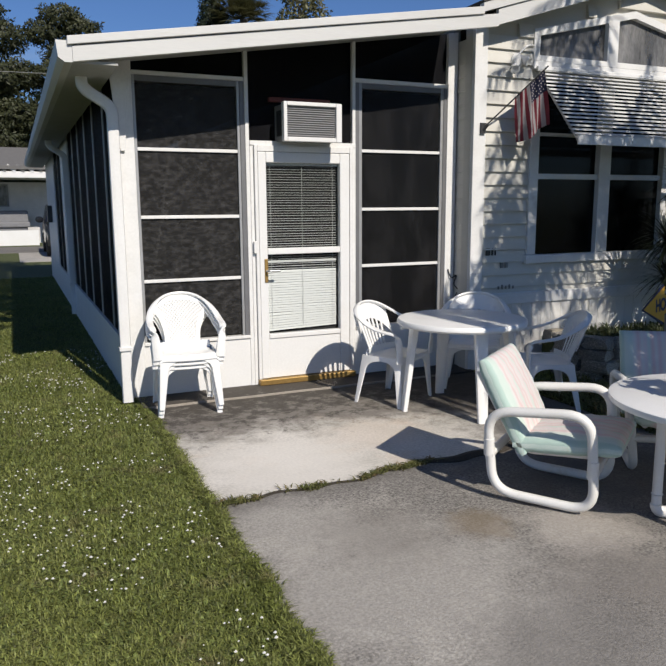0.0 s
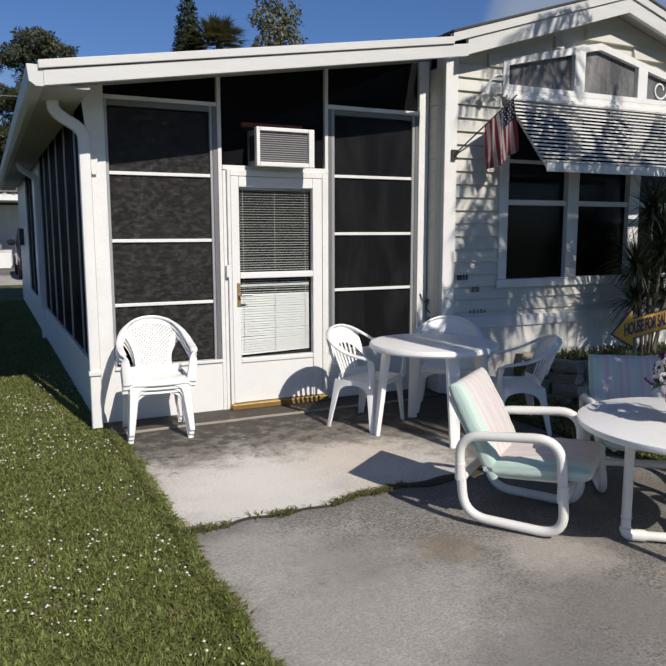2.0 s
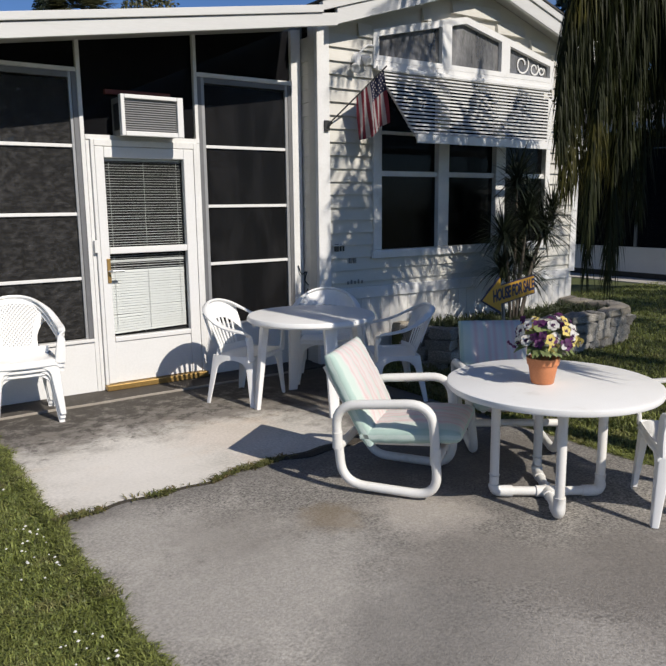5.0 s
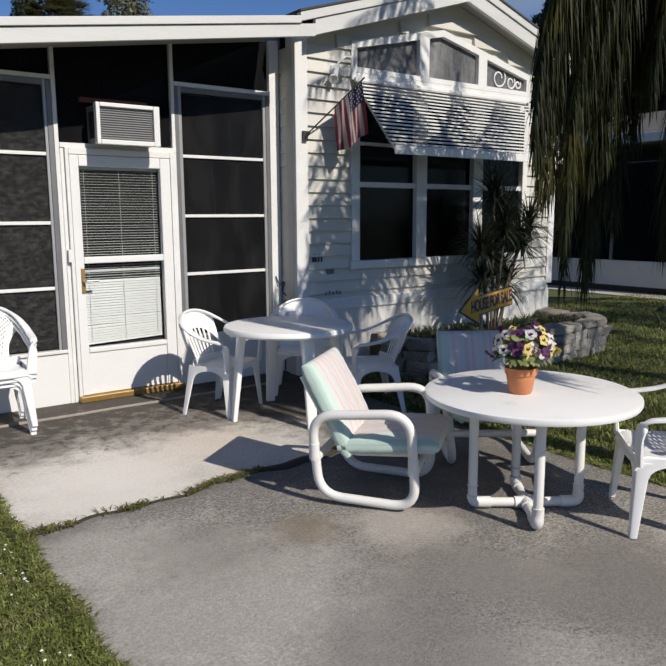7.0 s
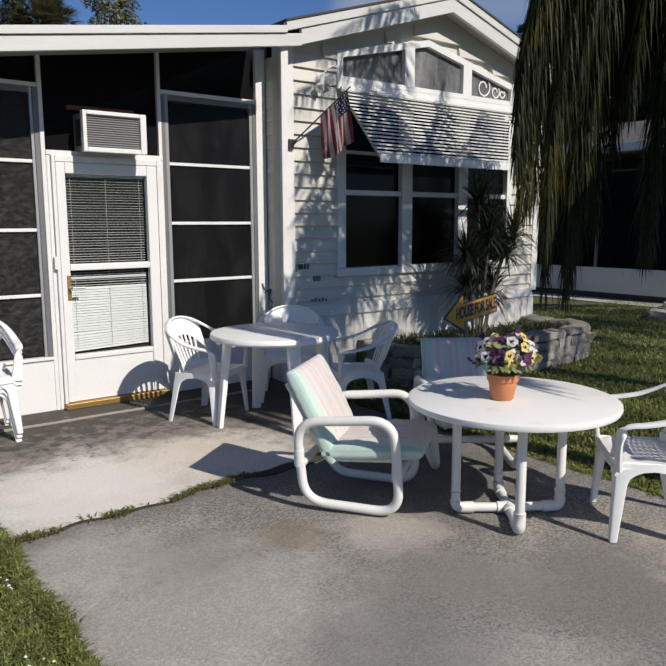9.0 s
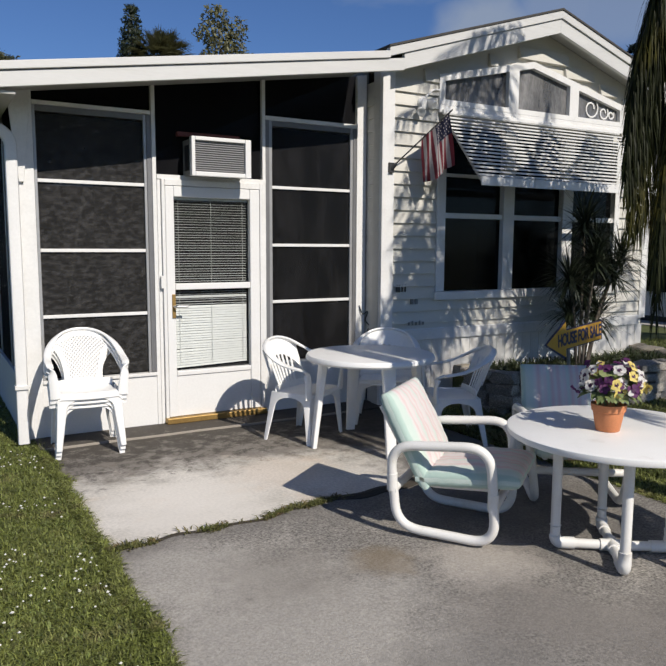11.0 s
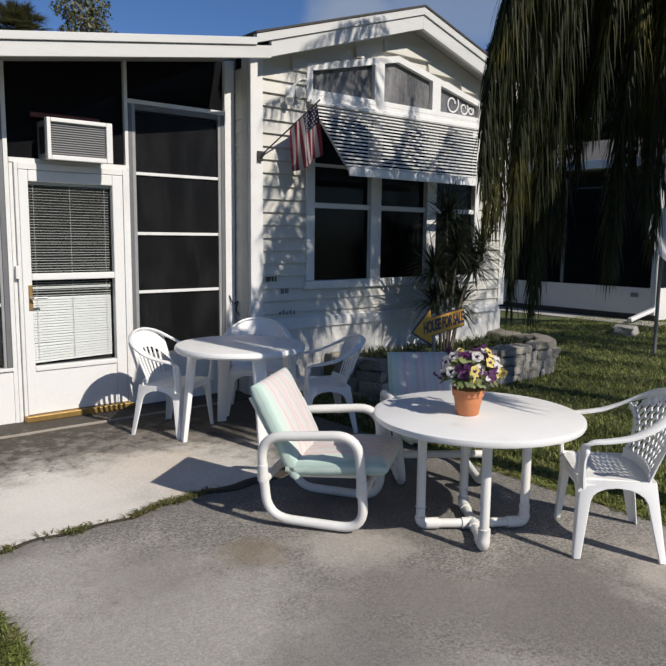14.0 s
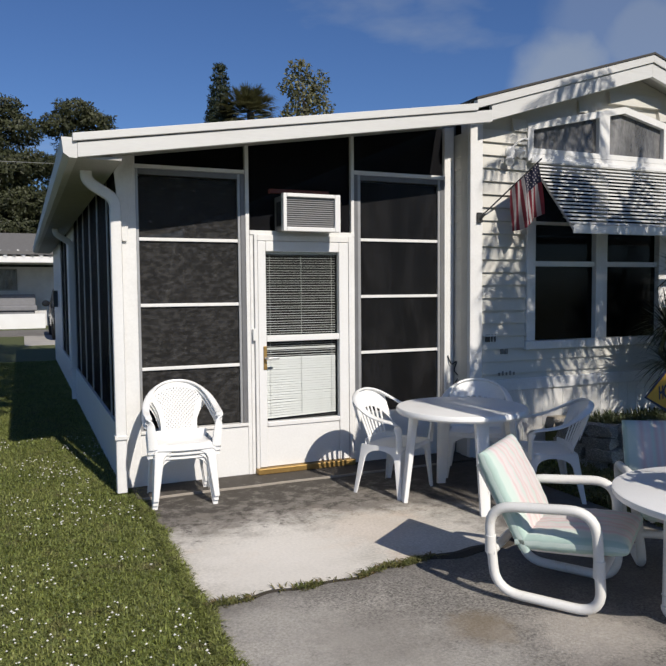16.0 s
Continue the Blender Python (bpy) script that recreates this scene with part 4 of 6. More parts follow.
for a in range(4):
    q = math.radians(90 * a + 22)
    bm = B()
    sweep(bm, [(0.37 * math.cos(q), 0.37 * math.sin(q), 0.615), (0.445 * math.cos(q), 0.445 * math.sin(q), 0.0)], 0.10, 0.055, 8, up=(math.cos(q), math.sin(q), 0), square=5, taper=lambda f: 1.0 - 0.3 * f)
    part("leg", bm, PLASTIC, t1, smooth=True)

# ---- pipe table ----
T2 = (1.19, -3.57)
t2 = thing("pipe_table", "round white patio table on a pvc pipe frame", "table", at=pose(T2[0], T2[1], 0, 0, 0, 0))
bm = B()
lathe(bm, [(0.49, 0.585), (0.525, 0.588), (0.532, 0.60), (0.53, 0.618), (0.515, 0.624), (0.0001, 0.625)], 56)
part("tabletop", bm, PLASTIC, t2, smooth=True)
L2 = [(-0.22, 0.17), (-0.19, -0.22), (0.23, -0.15), (0.18, 0.22)]
for x, y in L2:
    bm = B()
    sweep(bm, [(x, y, 0.05), (x, y, 0.59)], 0.048, n=12)
    leg = part("leg", bm, PIPE, t2, smooth=True)
    bm = B()
    sweep(bm, rounded([(x, y, 0.12), (x, y, 0.03), (x * 0.66, y * 0.66, 0.03)], 0.035), 0.06, n=12)
    part("elbow", bm, PIPE, t2, smooth=True)
    bm = B()
    sweep(bm, [(x * 0.7, y * 0.7, 0.03), (0.0, 0.0, 0.03)], 0.048, n=12)
    part("foot_pipe", bm, PIPE, t2, smooth=True)
bm = B()
sweep(bm, [(L2[0][0] * 0.22, L2[0][1] * 0.22, 0.03), (L2[2][0] * 0.22, L2[2][1] * 0.22, 0.03)], 0.06, n=12)
sweep(bm, [(L2[1][0] * 0.22, L2[1][1] * 0.22, 0.03), (L2[3][0] * 0.22, L2[3][1] * 0.22, 0.03)], 0.061, n=12)
part("cross_fitting", bm, PIPE, t2, smooth=True)


# ---- cushioned pipe chairs ----
def cushion_material():
    m = material("pastel_striped_canvas", (0.5, 0.5, 0.5), 0.85, None, 5, 0.5, 0.1, 300, 0.9, 14)
    n, l = m.node_tree.nodes, m.node_tree.links
    t = n.new("ShaderNodeTexCoord")
    sp = n.new("ShaderNodeSeparateXYZ")
    l.new(t.outputs["Object"], sp.inputs[0])
    nz = n.new("ShaderNodeTexNoise")
    nz.inputs["Scale"].default_value = 7.0
    l.new(t.outputs["Object"], nz.inputs["Vector"])
    ad = n.new("ShaderNodeMath")
    ad.operation = 'MULTIPLY_ADD'
    l.new(nz.outputs["Fac"], ad.inputs[0])
    ad.inputs[1].default_value = 0.0015
    l.new(sp.outputs["X"], ad.inputs[2])
    mr = n.new("ShaderNodeMapRange")
    mr.inputs["From Min"].default_value, mr.inputs["From Max"].default_value = -0.26, 0.30
    l.new(ad.outputs[0], mr.inputs["Value"])
    r = n.new("ShaderNodeValToRGB")
    teal, pink, pale, mint = (0.40, 0.52, 0.46), (0.62, 0.47, 0.46), (0.62, 0.60, 0.57), (0.52, 0.60, 0.54)
    rose = (0.63, 0.55, 0.54)
    stops = [(0.0, teal), (0.02, teal), (0.035, mint), (0.10, mint)]
    for k in range(20):
        stops.append((0.135 + k * 0.036, (pale, pink, pale, rose, mint, pink)[k % 6 if k < 18 else 0]))
    stops += [(0.88, mint), (0.95, mint), (1.0, teal)]
    e = r.color_ramp.elements
    e[0].position, e[0].color = 0.0, (*teal, 1)
    e[1].position, e[1].color = 1.0, (*teal, 1)
    for p, c in stops[1:-1]:
        k = e.new(p)
        k.color = (*c, 1)
    l.new(mr.outputs["Result"], r.inputs["Fac"])
    l.new(r.outputs["Color"], n["Principled BSDF"].inputs["Base Color"])
    return m


CUSHION = cushion_material()
TEAL = material("teal_canvas_edge", (0.48, 0.60, 0.53), 0.85, (0.60, 0.68, 0.62), 9, 0.6, 0.12, 200, 0.2)


def pad(w, length, thick, bow=0.02):
    """A soft cushion lying in x and y, rounded all round and bulging on top."""
    bm = B()
    nx, ny = 20, 20
    rows = []
    for s in (1, -1):
        g = []
        for j in range(ny + 1):
            r = []
            for i in range(nx + 1):
                u, v = math.sin(math.pi * (i / nx - 0.5)), math.sin(math.pi * (j / ny - 0.5))
                e = (1 - abs(u) ** 8) * (1 - abs(v) ** 8)
                puff = thick / 2 * (0.22 + 0.78 * max(e, 0) ** 0.5) + (bow * (1 - u * u) * (1 - v * v) if s > 0 else 0)
                wr = (0.004 * math.sin(17 * u + 5 * v) + 0.003 * math.sin(23 * v - 9 * u)) * max(e, 0) + 0.0025 * (1 - max(e, 0)) * math.sin(19 * v + 3) * math.cos(13 * u)
                r.append(bm.verts.new((w / 2 * u, length / 2 * v, s * puff + wr)))
            g.append(r)
        rows.append(g)
    for k, g in enumerate(rows):
        for j in range(ny):
            for i in range(nx):
                bm.faces.new((g[j][i], g[j][i + 1], g[j + 1][i + 1], g[j + 1][i]))
    a, b = rows
    rim = lambda g: [g[0][i] for i in range(nx)] + [g[j][nx] for j in range(ny)] + [g[ny][i] for i in range(nx, 0, -1)] + [g[j][0] for j in range(ny, 0, -1)]
    ra, rb = rim(a), rim(b)
    for i in range(len(ra)):
        f = bm.faces.new((ra[i], ra[(i + 1) % len(ra)], rb[(i + 1) % len(ra)], rb[i]))
        f.material_index = 1
    return bm


def pipe_chair(label):
    c = thing("rocking_chair", label, "chair", "cushioned pipe chairs")
    hw = 0.29
    for s in (-1, 1):
        bm = B()
        lean = lambda z: s * (0.240 + 0.125 * z)
        loop = rounded([(lean(q), y, q) for y, q in ((-0.275, 0.026), (0.24, 0.045), (0.265, 0.49), (-0.25, 0.535))], 0.13, 7, closed=True)
        sweep(bm, loop, 0.05, n=12, up=(1, 0, 0), closed=True)
        f = part("side_frame", bm, PIPE, c, smooth=True)
        for y, z in ((0.256, 0.30), (-0.264, 0.26)):
            bm = B()
            sweep(bm, [(lean(z - 0.05), y + 0.003, z - 0.05), (lean(z + 0.04), y, z + 0.04)], 0.056, n=12)
            part("collar", bm, PIPE, f, smooth=True)
    for p in (((-hw, 0.253, 0.25), (hw, 0.253, 0.25)), ((-hw, -0.266, 0.22), (hw, -0.266, 0.22))):
        bm = B()
        sweep(bm, p, 0.045, n=12)
        part("cross_pipe", bm, PIPE, c, smooth=True)
    for s in (-1, 1):
        bm = B()
        sweep(bm, rounded([(s * 0.20, -0.27, 0.30), (s * 0.20, 0.12, 0.275), (s * 0.20, 0.345, 0.67)], 0.08), 0.035, n=10)
        part("seat_rail", bm, PIPE, c, smooth=True)
    part("seat_cushion", pad(0.53, 0.53, 0.10), [CUSHION, TEAL], c, "pale striped seat cushion", smooth=True, at=pose(0, -0.125, 0.338, -5, 0, 0))
    part("back_cushion", pad(0.53, 0.53, 0.10), [CUSHION, TEAL], c, "pale striped back cushion", smooth=True, at=pose(0, 0.20, 0.505, 63, 0, 0))
    return c


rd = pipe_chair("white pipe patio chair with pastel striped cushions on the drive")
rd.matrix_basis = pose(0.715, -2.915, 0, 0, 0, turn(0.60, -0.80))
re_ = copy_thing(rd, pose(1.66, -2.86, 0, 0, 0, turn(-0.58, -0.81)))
tagged(re_, "white pipe patio chair with faded cushions behind the pipe table")

# ---- flower pot ----
pot = thing("flower_pot", "terracotta pot of artificial pansies on the pipe table", "flower pot", at=pose(1.11, -3.57, 0.626))
bm = B()
lathe(bm, [(0.052, 0.0), (0.056, 0.004), (0.072, 0.095), (0.078, 0.097), (0.082, 0.13), (0.076, 0.132), (0.072, 0.12), (0.0001, 0.115)], 32)
part("pot", bm, TERRACOTTA, pot, smooth=True)


# ---- foliage helpers ----
def stuff(name, verts, faces, mat, label, category, parent=None, kind="stuff", smooth=False):
    me = bpy.data.meshes.new(name)
    me.from_pydata(verts, [], faces)
    me.materials.append(mat)
    ob = new(name, me)
    if smooth:
        for f in me.polygons:
            f.use_smooth = True
    if parent is not None:
        ob.parent = parent
        if kind:
            ob["kind"] = kind
        if label:
            ob["label"] = label
        return ob
    return tagged(ob, label, category, kind=kind)


rng = np.random.default_rng(7)


def blades(n, place, height, width, lean=0.5):
    """n grass blades as bent two-face strips; place(n) gives their feet."""
    foot = place(n)
    a = rng.uniform(0, 2 * math.pi, n)
    h = height * rng.uniform(0.55, 1.25, n)
    w = width * rng.uniform(0.7, 1.3, n)
    d = np.stack([np.cos(a), np.sin(a), np.zeros(n)], 1)
    s = np.stack([-np.sin(a), np.cos(a), np.zeros(n)], 1)
    k = lean * rng.uniform(0.2, 1.6, n)
    up = np.array([0, 0, 1.0])
    v0 = foot - s * w[:, None] / 2
    v1 = foot + s * w[:, None] / 2
    mid = foot + up * (h * 0.62)[:, None] + d * (h * k * 0.35)[:, None]
    v2 = mid + s * w[:, None] * 0.42
    v3 = mid - s * w[:, None] * 0.42
    v4 = foot + up * (h * (1 - 0.25 * k))[:, None] + d * (h * k)[:, None]
    verts = np.stack([v0, v1, v2, v3, v4], 1).reshape(-1, 3)
    i = np.arange(n) * 5
    quads = np.stack([i, i + 1, i + 2, i + 3], 1).tolist()
    tris = np.stack([i + 3, i + 2, i + 4], 1).tolist()
    return verts.tolist(), quads + tris


# ---- lawns ----
def left_lawn(n):
    y = -4.4 + 16.4 * rng.random(n) ** 2.0
    x = -1.0 - 1.75 * rng.random(n)
    edge = rng.random(n) < 0.05
    x = np.where(edge, -0.985 - 0.03 * rng.random(n), x)
    return np.stack([x, y, np.full(n, LAWN)], 1)


def right_lawn(n):
    x = 2.06 + 10.5 * rng.random(n) ** 1.7
    y = -4.9 + 6.8 * rng.random(n)
    keep = ~((x > 2.75) & (x < 5.75) & (y > -1.12)) & (y < 3.2) & ~((x < 2.8) & (y > -0.3))
    edge = rng.random(n) < 0.04
    x = np.where(edge, 2.04 + 0.03 * rng.random(n), x)
    return np.stack([x, y, np.full(n, LAWN)], 1)[keep]


v, f = blades(260000, left_lawn, 0.036, 0.0056, 0.9)
stuff("lawn_grass", v, f, GRASS, "short green lawn grass beside the patio", "grass")
def edge_feet(n):
    y = rng.uniform(-5.0, 0.3, n)
    wob = np.array([noise.noise(Vector((0.3, t * 4.0, 0.0))) for t in y])
    return np.stack([-1.0 + -0.008 + 0.035 * wob + rng.normal(0.0, 0.017, n), y, np.full(n, -0.014)], 1)


v, f = blades(12000, edge_feet, 0.034, 0.006, 1.2)
stuff("edge_grass", v, f, GRASS, "untrimmed grass creeping over the slab edge", "grass")
q = right_lawn(140000)
v, f = blades(len(q), lambda n: q, 0.045, 0.009, 0.9)
stuff("lawn_grass", v, f, GRASS, "short shaded lawn grass beyond the patio", "grass")

bm_v, bm_f = [], []
for i in range(2500):
    y = -4.6 + 7.0 * random.random() ** 1.3
    x = -1.08 - 1.9 * random.random()
    if noise.noise(Vector((x * 2.2, y * 1.4, 3))) < -0.05:
        continue
    r, z = random.uniform(0.0035, 0.0085), LAWN + random.uniform(0.03, 0.052)
    o = len(bm_v)
    for dx, dy, dz in ((1, 0, 0), (0, 1, 0), (-1, 0, 0), (0, -1, 0), (0, 0, 0.9), (0, 0, -0.6)):
        bm_v.append((x + dx * r, y + dy * r, z + dz * r))
    for a, b in ((0, 1), (1, 2), (2, 3), (3, 0)):
        bm_f += [(o + a, o + b, o + 4), (o + b, o + a, o + 5)]
stuff("clover_flowers", bm_v, bm_f, FLOWERET, "tiny white clover flowers in the lawn", "flowers")

# broad clover leaves between the blades, and the thin lawn farther out
v, f = blades(60000, left_lawn, 0.028, 0.013, 1.6)
stuff("clover_leaves", v, f, CLOVER, "small clover leaves in the lawn", "clover")


def outer_lawn(n):
    q = np.stack([rng.uniform(-8.0, 9.0, n), rng.uniform(-10.5, 7.0, n), np.full(n, LAWN)], 1)
    x, y = q[:, 0], q[:, 1]
    return q[((x < -2.75) & (x > -8)) | ((y < -4.4) & (x < -1.0)) | ((y < -4.9) & (x > 2.05))]


q = outer_lawn(190000)
v, f = blades(len(q), lambda n: q, 0.045, 0.017, 1.0)
stuff("lawn_grass", v, f, GRASS, "short green lawn grass farther from the patio", "grass")

# weeds along the joint
WEED = translucent(material("joint_weeds", (0.12, 0.16, 0.04), 0.7, (0.20, 0.17, 0.06), 9, 0.7, 0.3, 80, 0, third=(0.26, 0.18, 0.08), third_scale=12, third_low=0.5, third_high=0.65, island=0.4), 0.3)


def weed_feet(n):
    x = -1.0 + 1.42 * rng.random(n)
    wgt = np.array([noise.noise(Vector((t * 5.0, 1.3, 0))) for t in x])
    x = x[(wgt > 0.09) | (rng.random(n) < 0.10)]
    extra = rng.normal(0.27, 0.07, n // 5)
    x = np.concatenate([x, extra])
    y = np.array([crack_y(t) for t in x]) + rng.normal(0, 0.014, len(x))
    return np.stack([x, y, np.full(len(x), -0.01)], 1)


q = weed_feet(1500)
v, f = blades(len(q), lambda n: q, 0.035, 0.009, 1.3)
stuff("joint_weeds", v, f, WEED, "low weeds growing in the slab joint", "weeds")
bar_dirt = B()
sweep(bar_dirt, [(x, crack_y(x), -0.0065) for x in np.linspace(-1.0, 2.0, 80)], 0.044, 0.016, 6, taper=lambda q: 1.0 + 1.4 * max(0.0, min(1.0, (q - 0.42) / 0.08)))
tagged(part("joint_dirt", bar_dirt, material("joint_earth", (0.055, 0.045, 0.033), 0.95, None, 14, 0.6, 0.4, 90, 0.7)), "dark earth in the slab joint", "joint", kind="structure")
# loose weeds at the stone planter's foot
q = np.stack([rng.uniform(2.03, 2.7, 2500), rng.uniform(-2.4, -1.0, 2500), np.full(2500, LAWN)], 1)
v, f = blades(len(q), lambda n: q, 0.10, 0.014, 1.0)
stuff("planter_weeds", v, f, WEED, "leafy green weeds before the stone planter", "weeds")

# ---- stone planter ----
planter = thing("stone_planter", "low dry-stacked stone planter wall before the house", "planter")
stone_meshes = []
for k in range(7):
    bm = B()
    bmesh.ops.create_cube(bm, size=1.0)
    bmesh.ops.subdivide_edges(bm, edges=bm.edges[:], cuts=2, use_grid_fill=True)
    for vtx in bm.verts:
        p = vtx.co
        r = p.copy()
        for ax in range(3):
            r[ax] = math.copysign(abs(p[ax] * 2) ** 0.8 / 2, p[ax])
        n3 = noise.noise_vector(p * 2.1 + Vector((k * 7.3, 0, 0)))
        vtx.co = r * (0.93 if max(abs(c) for c in p) > 0.45 and sorted(abs(c) for c in p)[1] > 0.45 else 1.0) + n3 * 0.17
    finish(bm, True)
    me = bpy.data.meshes.new("stone")
    bm.to_mesh(me)
    bm.free()
    me.materials.append(STONE)
    stone_meshes.append(me)
cap_mesh = stone_meshes[0].copy()
cap_mesh.materials.clear()
cap_mesh.materials.append(CAPSTONE)
line = [Vector((2.78, -0.45, 0)), Vector((2.82, -0.98, 0)), Vector((3.05, -1.12, 0)), Vector((4.2, -1.22, 0)), Vector((5.25, -1.18, 0)), Vector((5.52, -1.0, 0)), Vector((5.56, -0.32, 0))]
path = smooth_path(line, 10)
lens = [0.0]
for a, b in zip(path, path[1:]):
    lens.append(lens[-1] + (b - a).length)


def along(s):
    for i in range(len(path) - 1):
        if lens[i + 1] >= s:
            t = (s - lens[i]) / (lens[i + 1] - lens[i])
            return path[i].lerp(path[i + 1], t), (path[i + 1] - path[i]).normalized()
    return path[-1], (path[-1] - path[-2]).normalized()


for row in range(4):
    s = random.uniform(0, 0.15)
    while s < lens[-1] - 0.05:
        w = random.uniform(0.10, 0.29)
        p, d = along(min(s + w / 2, lens[-1]))
        hgt = 0.108 if row < 3 else 0.085
        me = random.choice(stone_meshes)
        if row == 3 and (s > 2.9 or random.random() < 0.3):
            me = cap_mesh
        dep = random.uniform(0.16, 0.22)
        o = share("stone", me, planter, pose(p.x + random.uniform(-0.015, 0.015), p.y + random.uniform(-0.02, 0.02), LAWN + 0.05 + row * 0.102, random.uniform(-7, 7), random.uniform(-6, 6), math.degrees(math.atan2(d.y, d.x)) + random.uniform(-5, 5)))
        o.scale = (w * 1.02, dep, hgt * random.uniform(0.86, 1.25))
        s += w
bm = B()
prism(bm, [(2.85, 0.0), (5.5, 0.0), (5.5, 0.27), (2.85, 0.27)], -1.08, -0.27)
part("planter_soil", bm, SOIL, planter)

# ---- dracaena ----
DRAC = material("dracaena_leaf", (0.020, 0.032, 0.014), 0.5, (0.034, 0.042, 0.018), 6, 0.7, 0.2, 50, 0, island=0.5)
BARK = material("palm_bark", (0.17, 0.14, 0.11), 0.9, (0.11, 0.09, 0.07), 12, 0.6, 0.3, 60, 0.8, 30)


def strips(items):
    """Tapered leaf strips; each item is (foot, direction, length, width, droop)."""
    vs, fs = [], []
    for foot, d, ln, w, droop in items:
        d = Vector(d).normalized()
        side = d.cross(Vector((0, 0, 1)))
        if side.length < 0.05:
            side = Vector((1, 0, 0))
        side.normalize()
        o, p, steps = len(vs), Vector(foot), 4
        for k in range(steps + 1):
            t = k / steps
            wk = w * (0.6 + 0.8 * t if t < 0.4 else (1 - t) / 0.6 * 0.92 + 0.05) / 2
            vs.append(tuple(p - side * wk))
            vs.append(tuple(p + side * wk))
            d = (d + Vector((0, 0, -droop / steps))).normalized()
            p = p + d * (ln / steps)
        for k in range(steps):
            i = o + 2 * k
            fs.append((i, i + 1, i + 3, i + 2))
    return vs, fs


drac = thing("dracaena", "tall dark spiky dracaena shrub growing in the planter", "plant", at=pose(4.08, -0.78, 0.27))
heads = [(-0.02, 0.0, 1.52), (0.22, 0.05, 1.30), (0.38, -0.05, 1.02), (-0.22, -0.02, 0.98), (0.05, -0.10, 1.12), (0.16, 0.12, 0.75), (-0.10, 0.06, 0.62), (0.32, 0.08, 0.58), (0.55, 0.0, 1.18)]
for hx, hy, hz in heads:
    bm = B()
    sweep(bm, smooth_path([(hx * 0.2, hy * 0.2, -0.02), (hx * 0.5, hy * 0.6, hz * 0.5), (hx, hy, hz)], 4), 0.028, n=7)
    part("stem", bm, BARK, drac, smooth=True)
    it = []
    for k in range(190):
        a, e = random.uniform(0, 6.283), random.uniform(-0.35, 1.35)
        it.append(((hx, hy, hz - random.uniform(0, 0.16)), (math.cos(a) * math.cos(e), math.sin(a) * math.cos(e), math.sin(e)), random.uniform(0.26, 0.48), 0.018, random.uniform(0.3, 1.1)))
    v, f = strips(it)
    stuff("leaf_tuft", v, f, DRAC, "", "", drac, kind="")
ROSE = translucent(material("low_planter_leaf", (0.06, 0.09, 0.03), 0.6, (0.11, 0.12, 0.05), 9, 0.7, 0.2, 50, 0, island=0.5), 0.3)
q = np.stack([rng.uniform(2.95, 5.4, 1500), rng.uniform(-1.05, -0.4, 1500), np.full(1500, 0.26)], 1)
v, f = blades(len(q), lambda n: q, 0.12, 0.018, 1.0)
stuff("planter_groundcover", v, f, ROSE, "low leafy groundcover inside the planter", "plants")

# ---- arrow sign ----
YEL = material("faded_yellow_sign", (0.62, 0.35, 0.035), 0.5, (0.55, 0.29, 0.03), 6, 0.6, 0.1, 80, 0.04)
INK = material("dark_blue_ink", (0.025, 0.03, 0.09), 0.5, None, 9, 0.5, 0.1, 90, 0)
sign = thing("arrow_sign", "yellow arrow sign reading house for sale on a stake", "sign", at=pose(3.41, -1.30, 0.69, 0, -5.5, 8) @ Matrix.Diagonal((1.08, 1, 1.05, 1)))
outline = [(-0.40, 0.0), (-0.13, 0.165), (-0.13, 0.085), (0.40, 0.085), (0.40, -0.085), (-0.13, -0.085), (-0.13, -0.165)]
bm = B()
prism(bm, [(x * 1.02, z * 1.05) for x, z in outline], 0.001, 0.006)
part("border", bm, INK, sign)
bm = B()
prism(bm, [(x * 0.97 + 0.003, z * 0.93) for x, z in outline], -0.003, 0.0005)
part("board", bm, YEL, sign)
txt = bpy.data.curves.new("lettering", 'FONT')
txt.body, txt.size, txt.align_x, txt.align_y = "HOUSE FOR SALE", 0.118, 'CENTER', 'CENTER'
txt.extrude, txt.space_character, txt.offset = 0.0008, 0.91, 0.0042
tmp = new("lettering_curve", txt)
lm = bpy.data.meshes.new_from_object(tmp.evaluated_get(bpy.context.evaluated_depsgraph_get()))
bpy.data.objects.remove(tmp)
lm.materials.clear()
lm.materials.append(INK)
lt = new("lettering", lm)
lt.parent = sign
lt.matrix_basis = pose(0.075, -0.005, 0.0, 90, 0, 0) @ Matrix.Diagonal((0.74, 1.22, 1, 1))
bar("stake", GREY_METAL, sign, -0.08, -0.05, 0.008, 0.03, -0.72, 0.08)

# ---- pansies ----
def petal_material(name, c, c2):
    return translucent(material(name, c, 0.7, c2, 30, 0.6, 0.12, 150, 0), 0.25)


PURPLE = petal_material("purple_petal", (0.055, 0.008, 0.058), (0.13, 0.024, 0.125))
YELLOW = petal_material("yellow_petal", (0.78, 0.60, 0.10), (0.80, 0.68, 0.30))
PALE = petal_material("white_petal", (0.78, 0.76, 0.74), (0.70, 0.66, 0.60))
HEART = material("dark_flower_heart", (0.05, 0.01, 0.05), 0.7, None, 20, 0.5, 0.1, 90, 0)
PLEAF = translucent(material("pansy_leaf", (0.14, 0.20, 0.07), 0.6, (0.30, 0.34, 0.14), 20, 0.7, 0.15, 80, 0, island=0.4), 0.25)


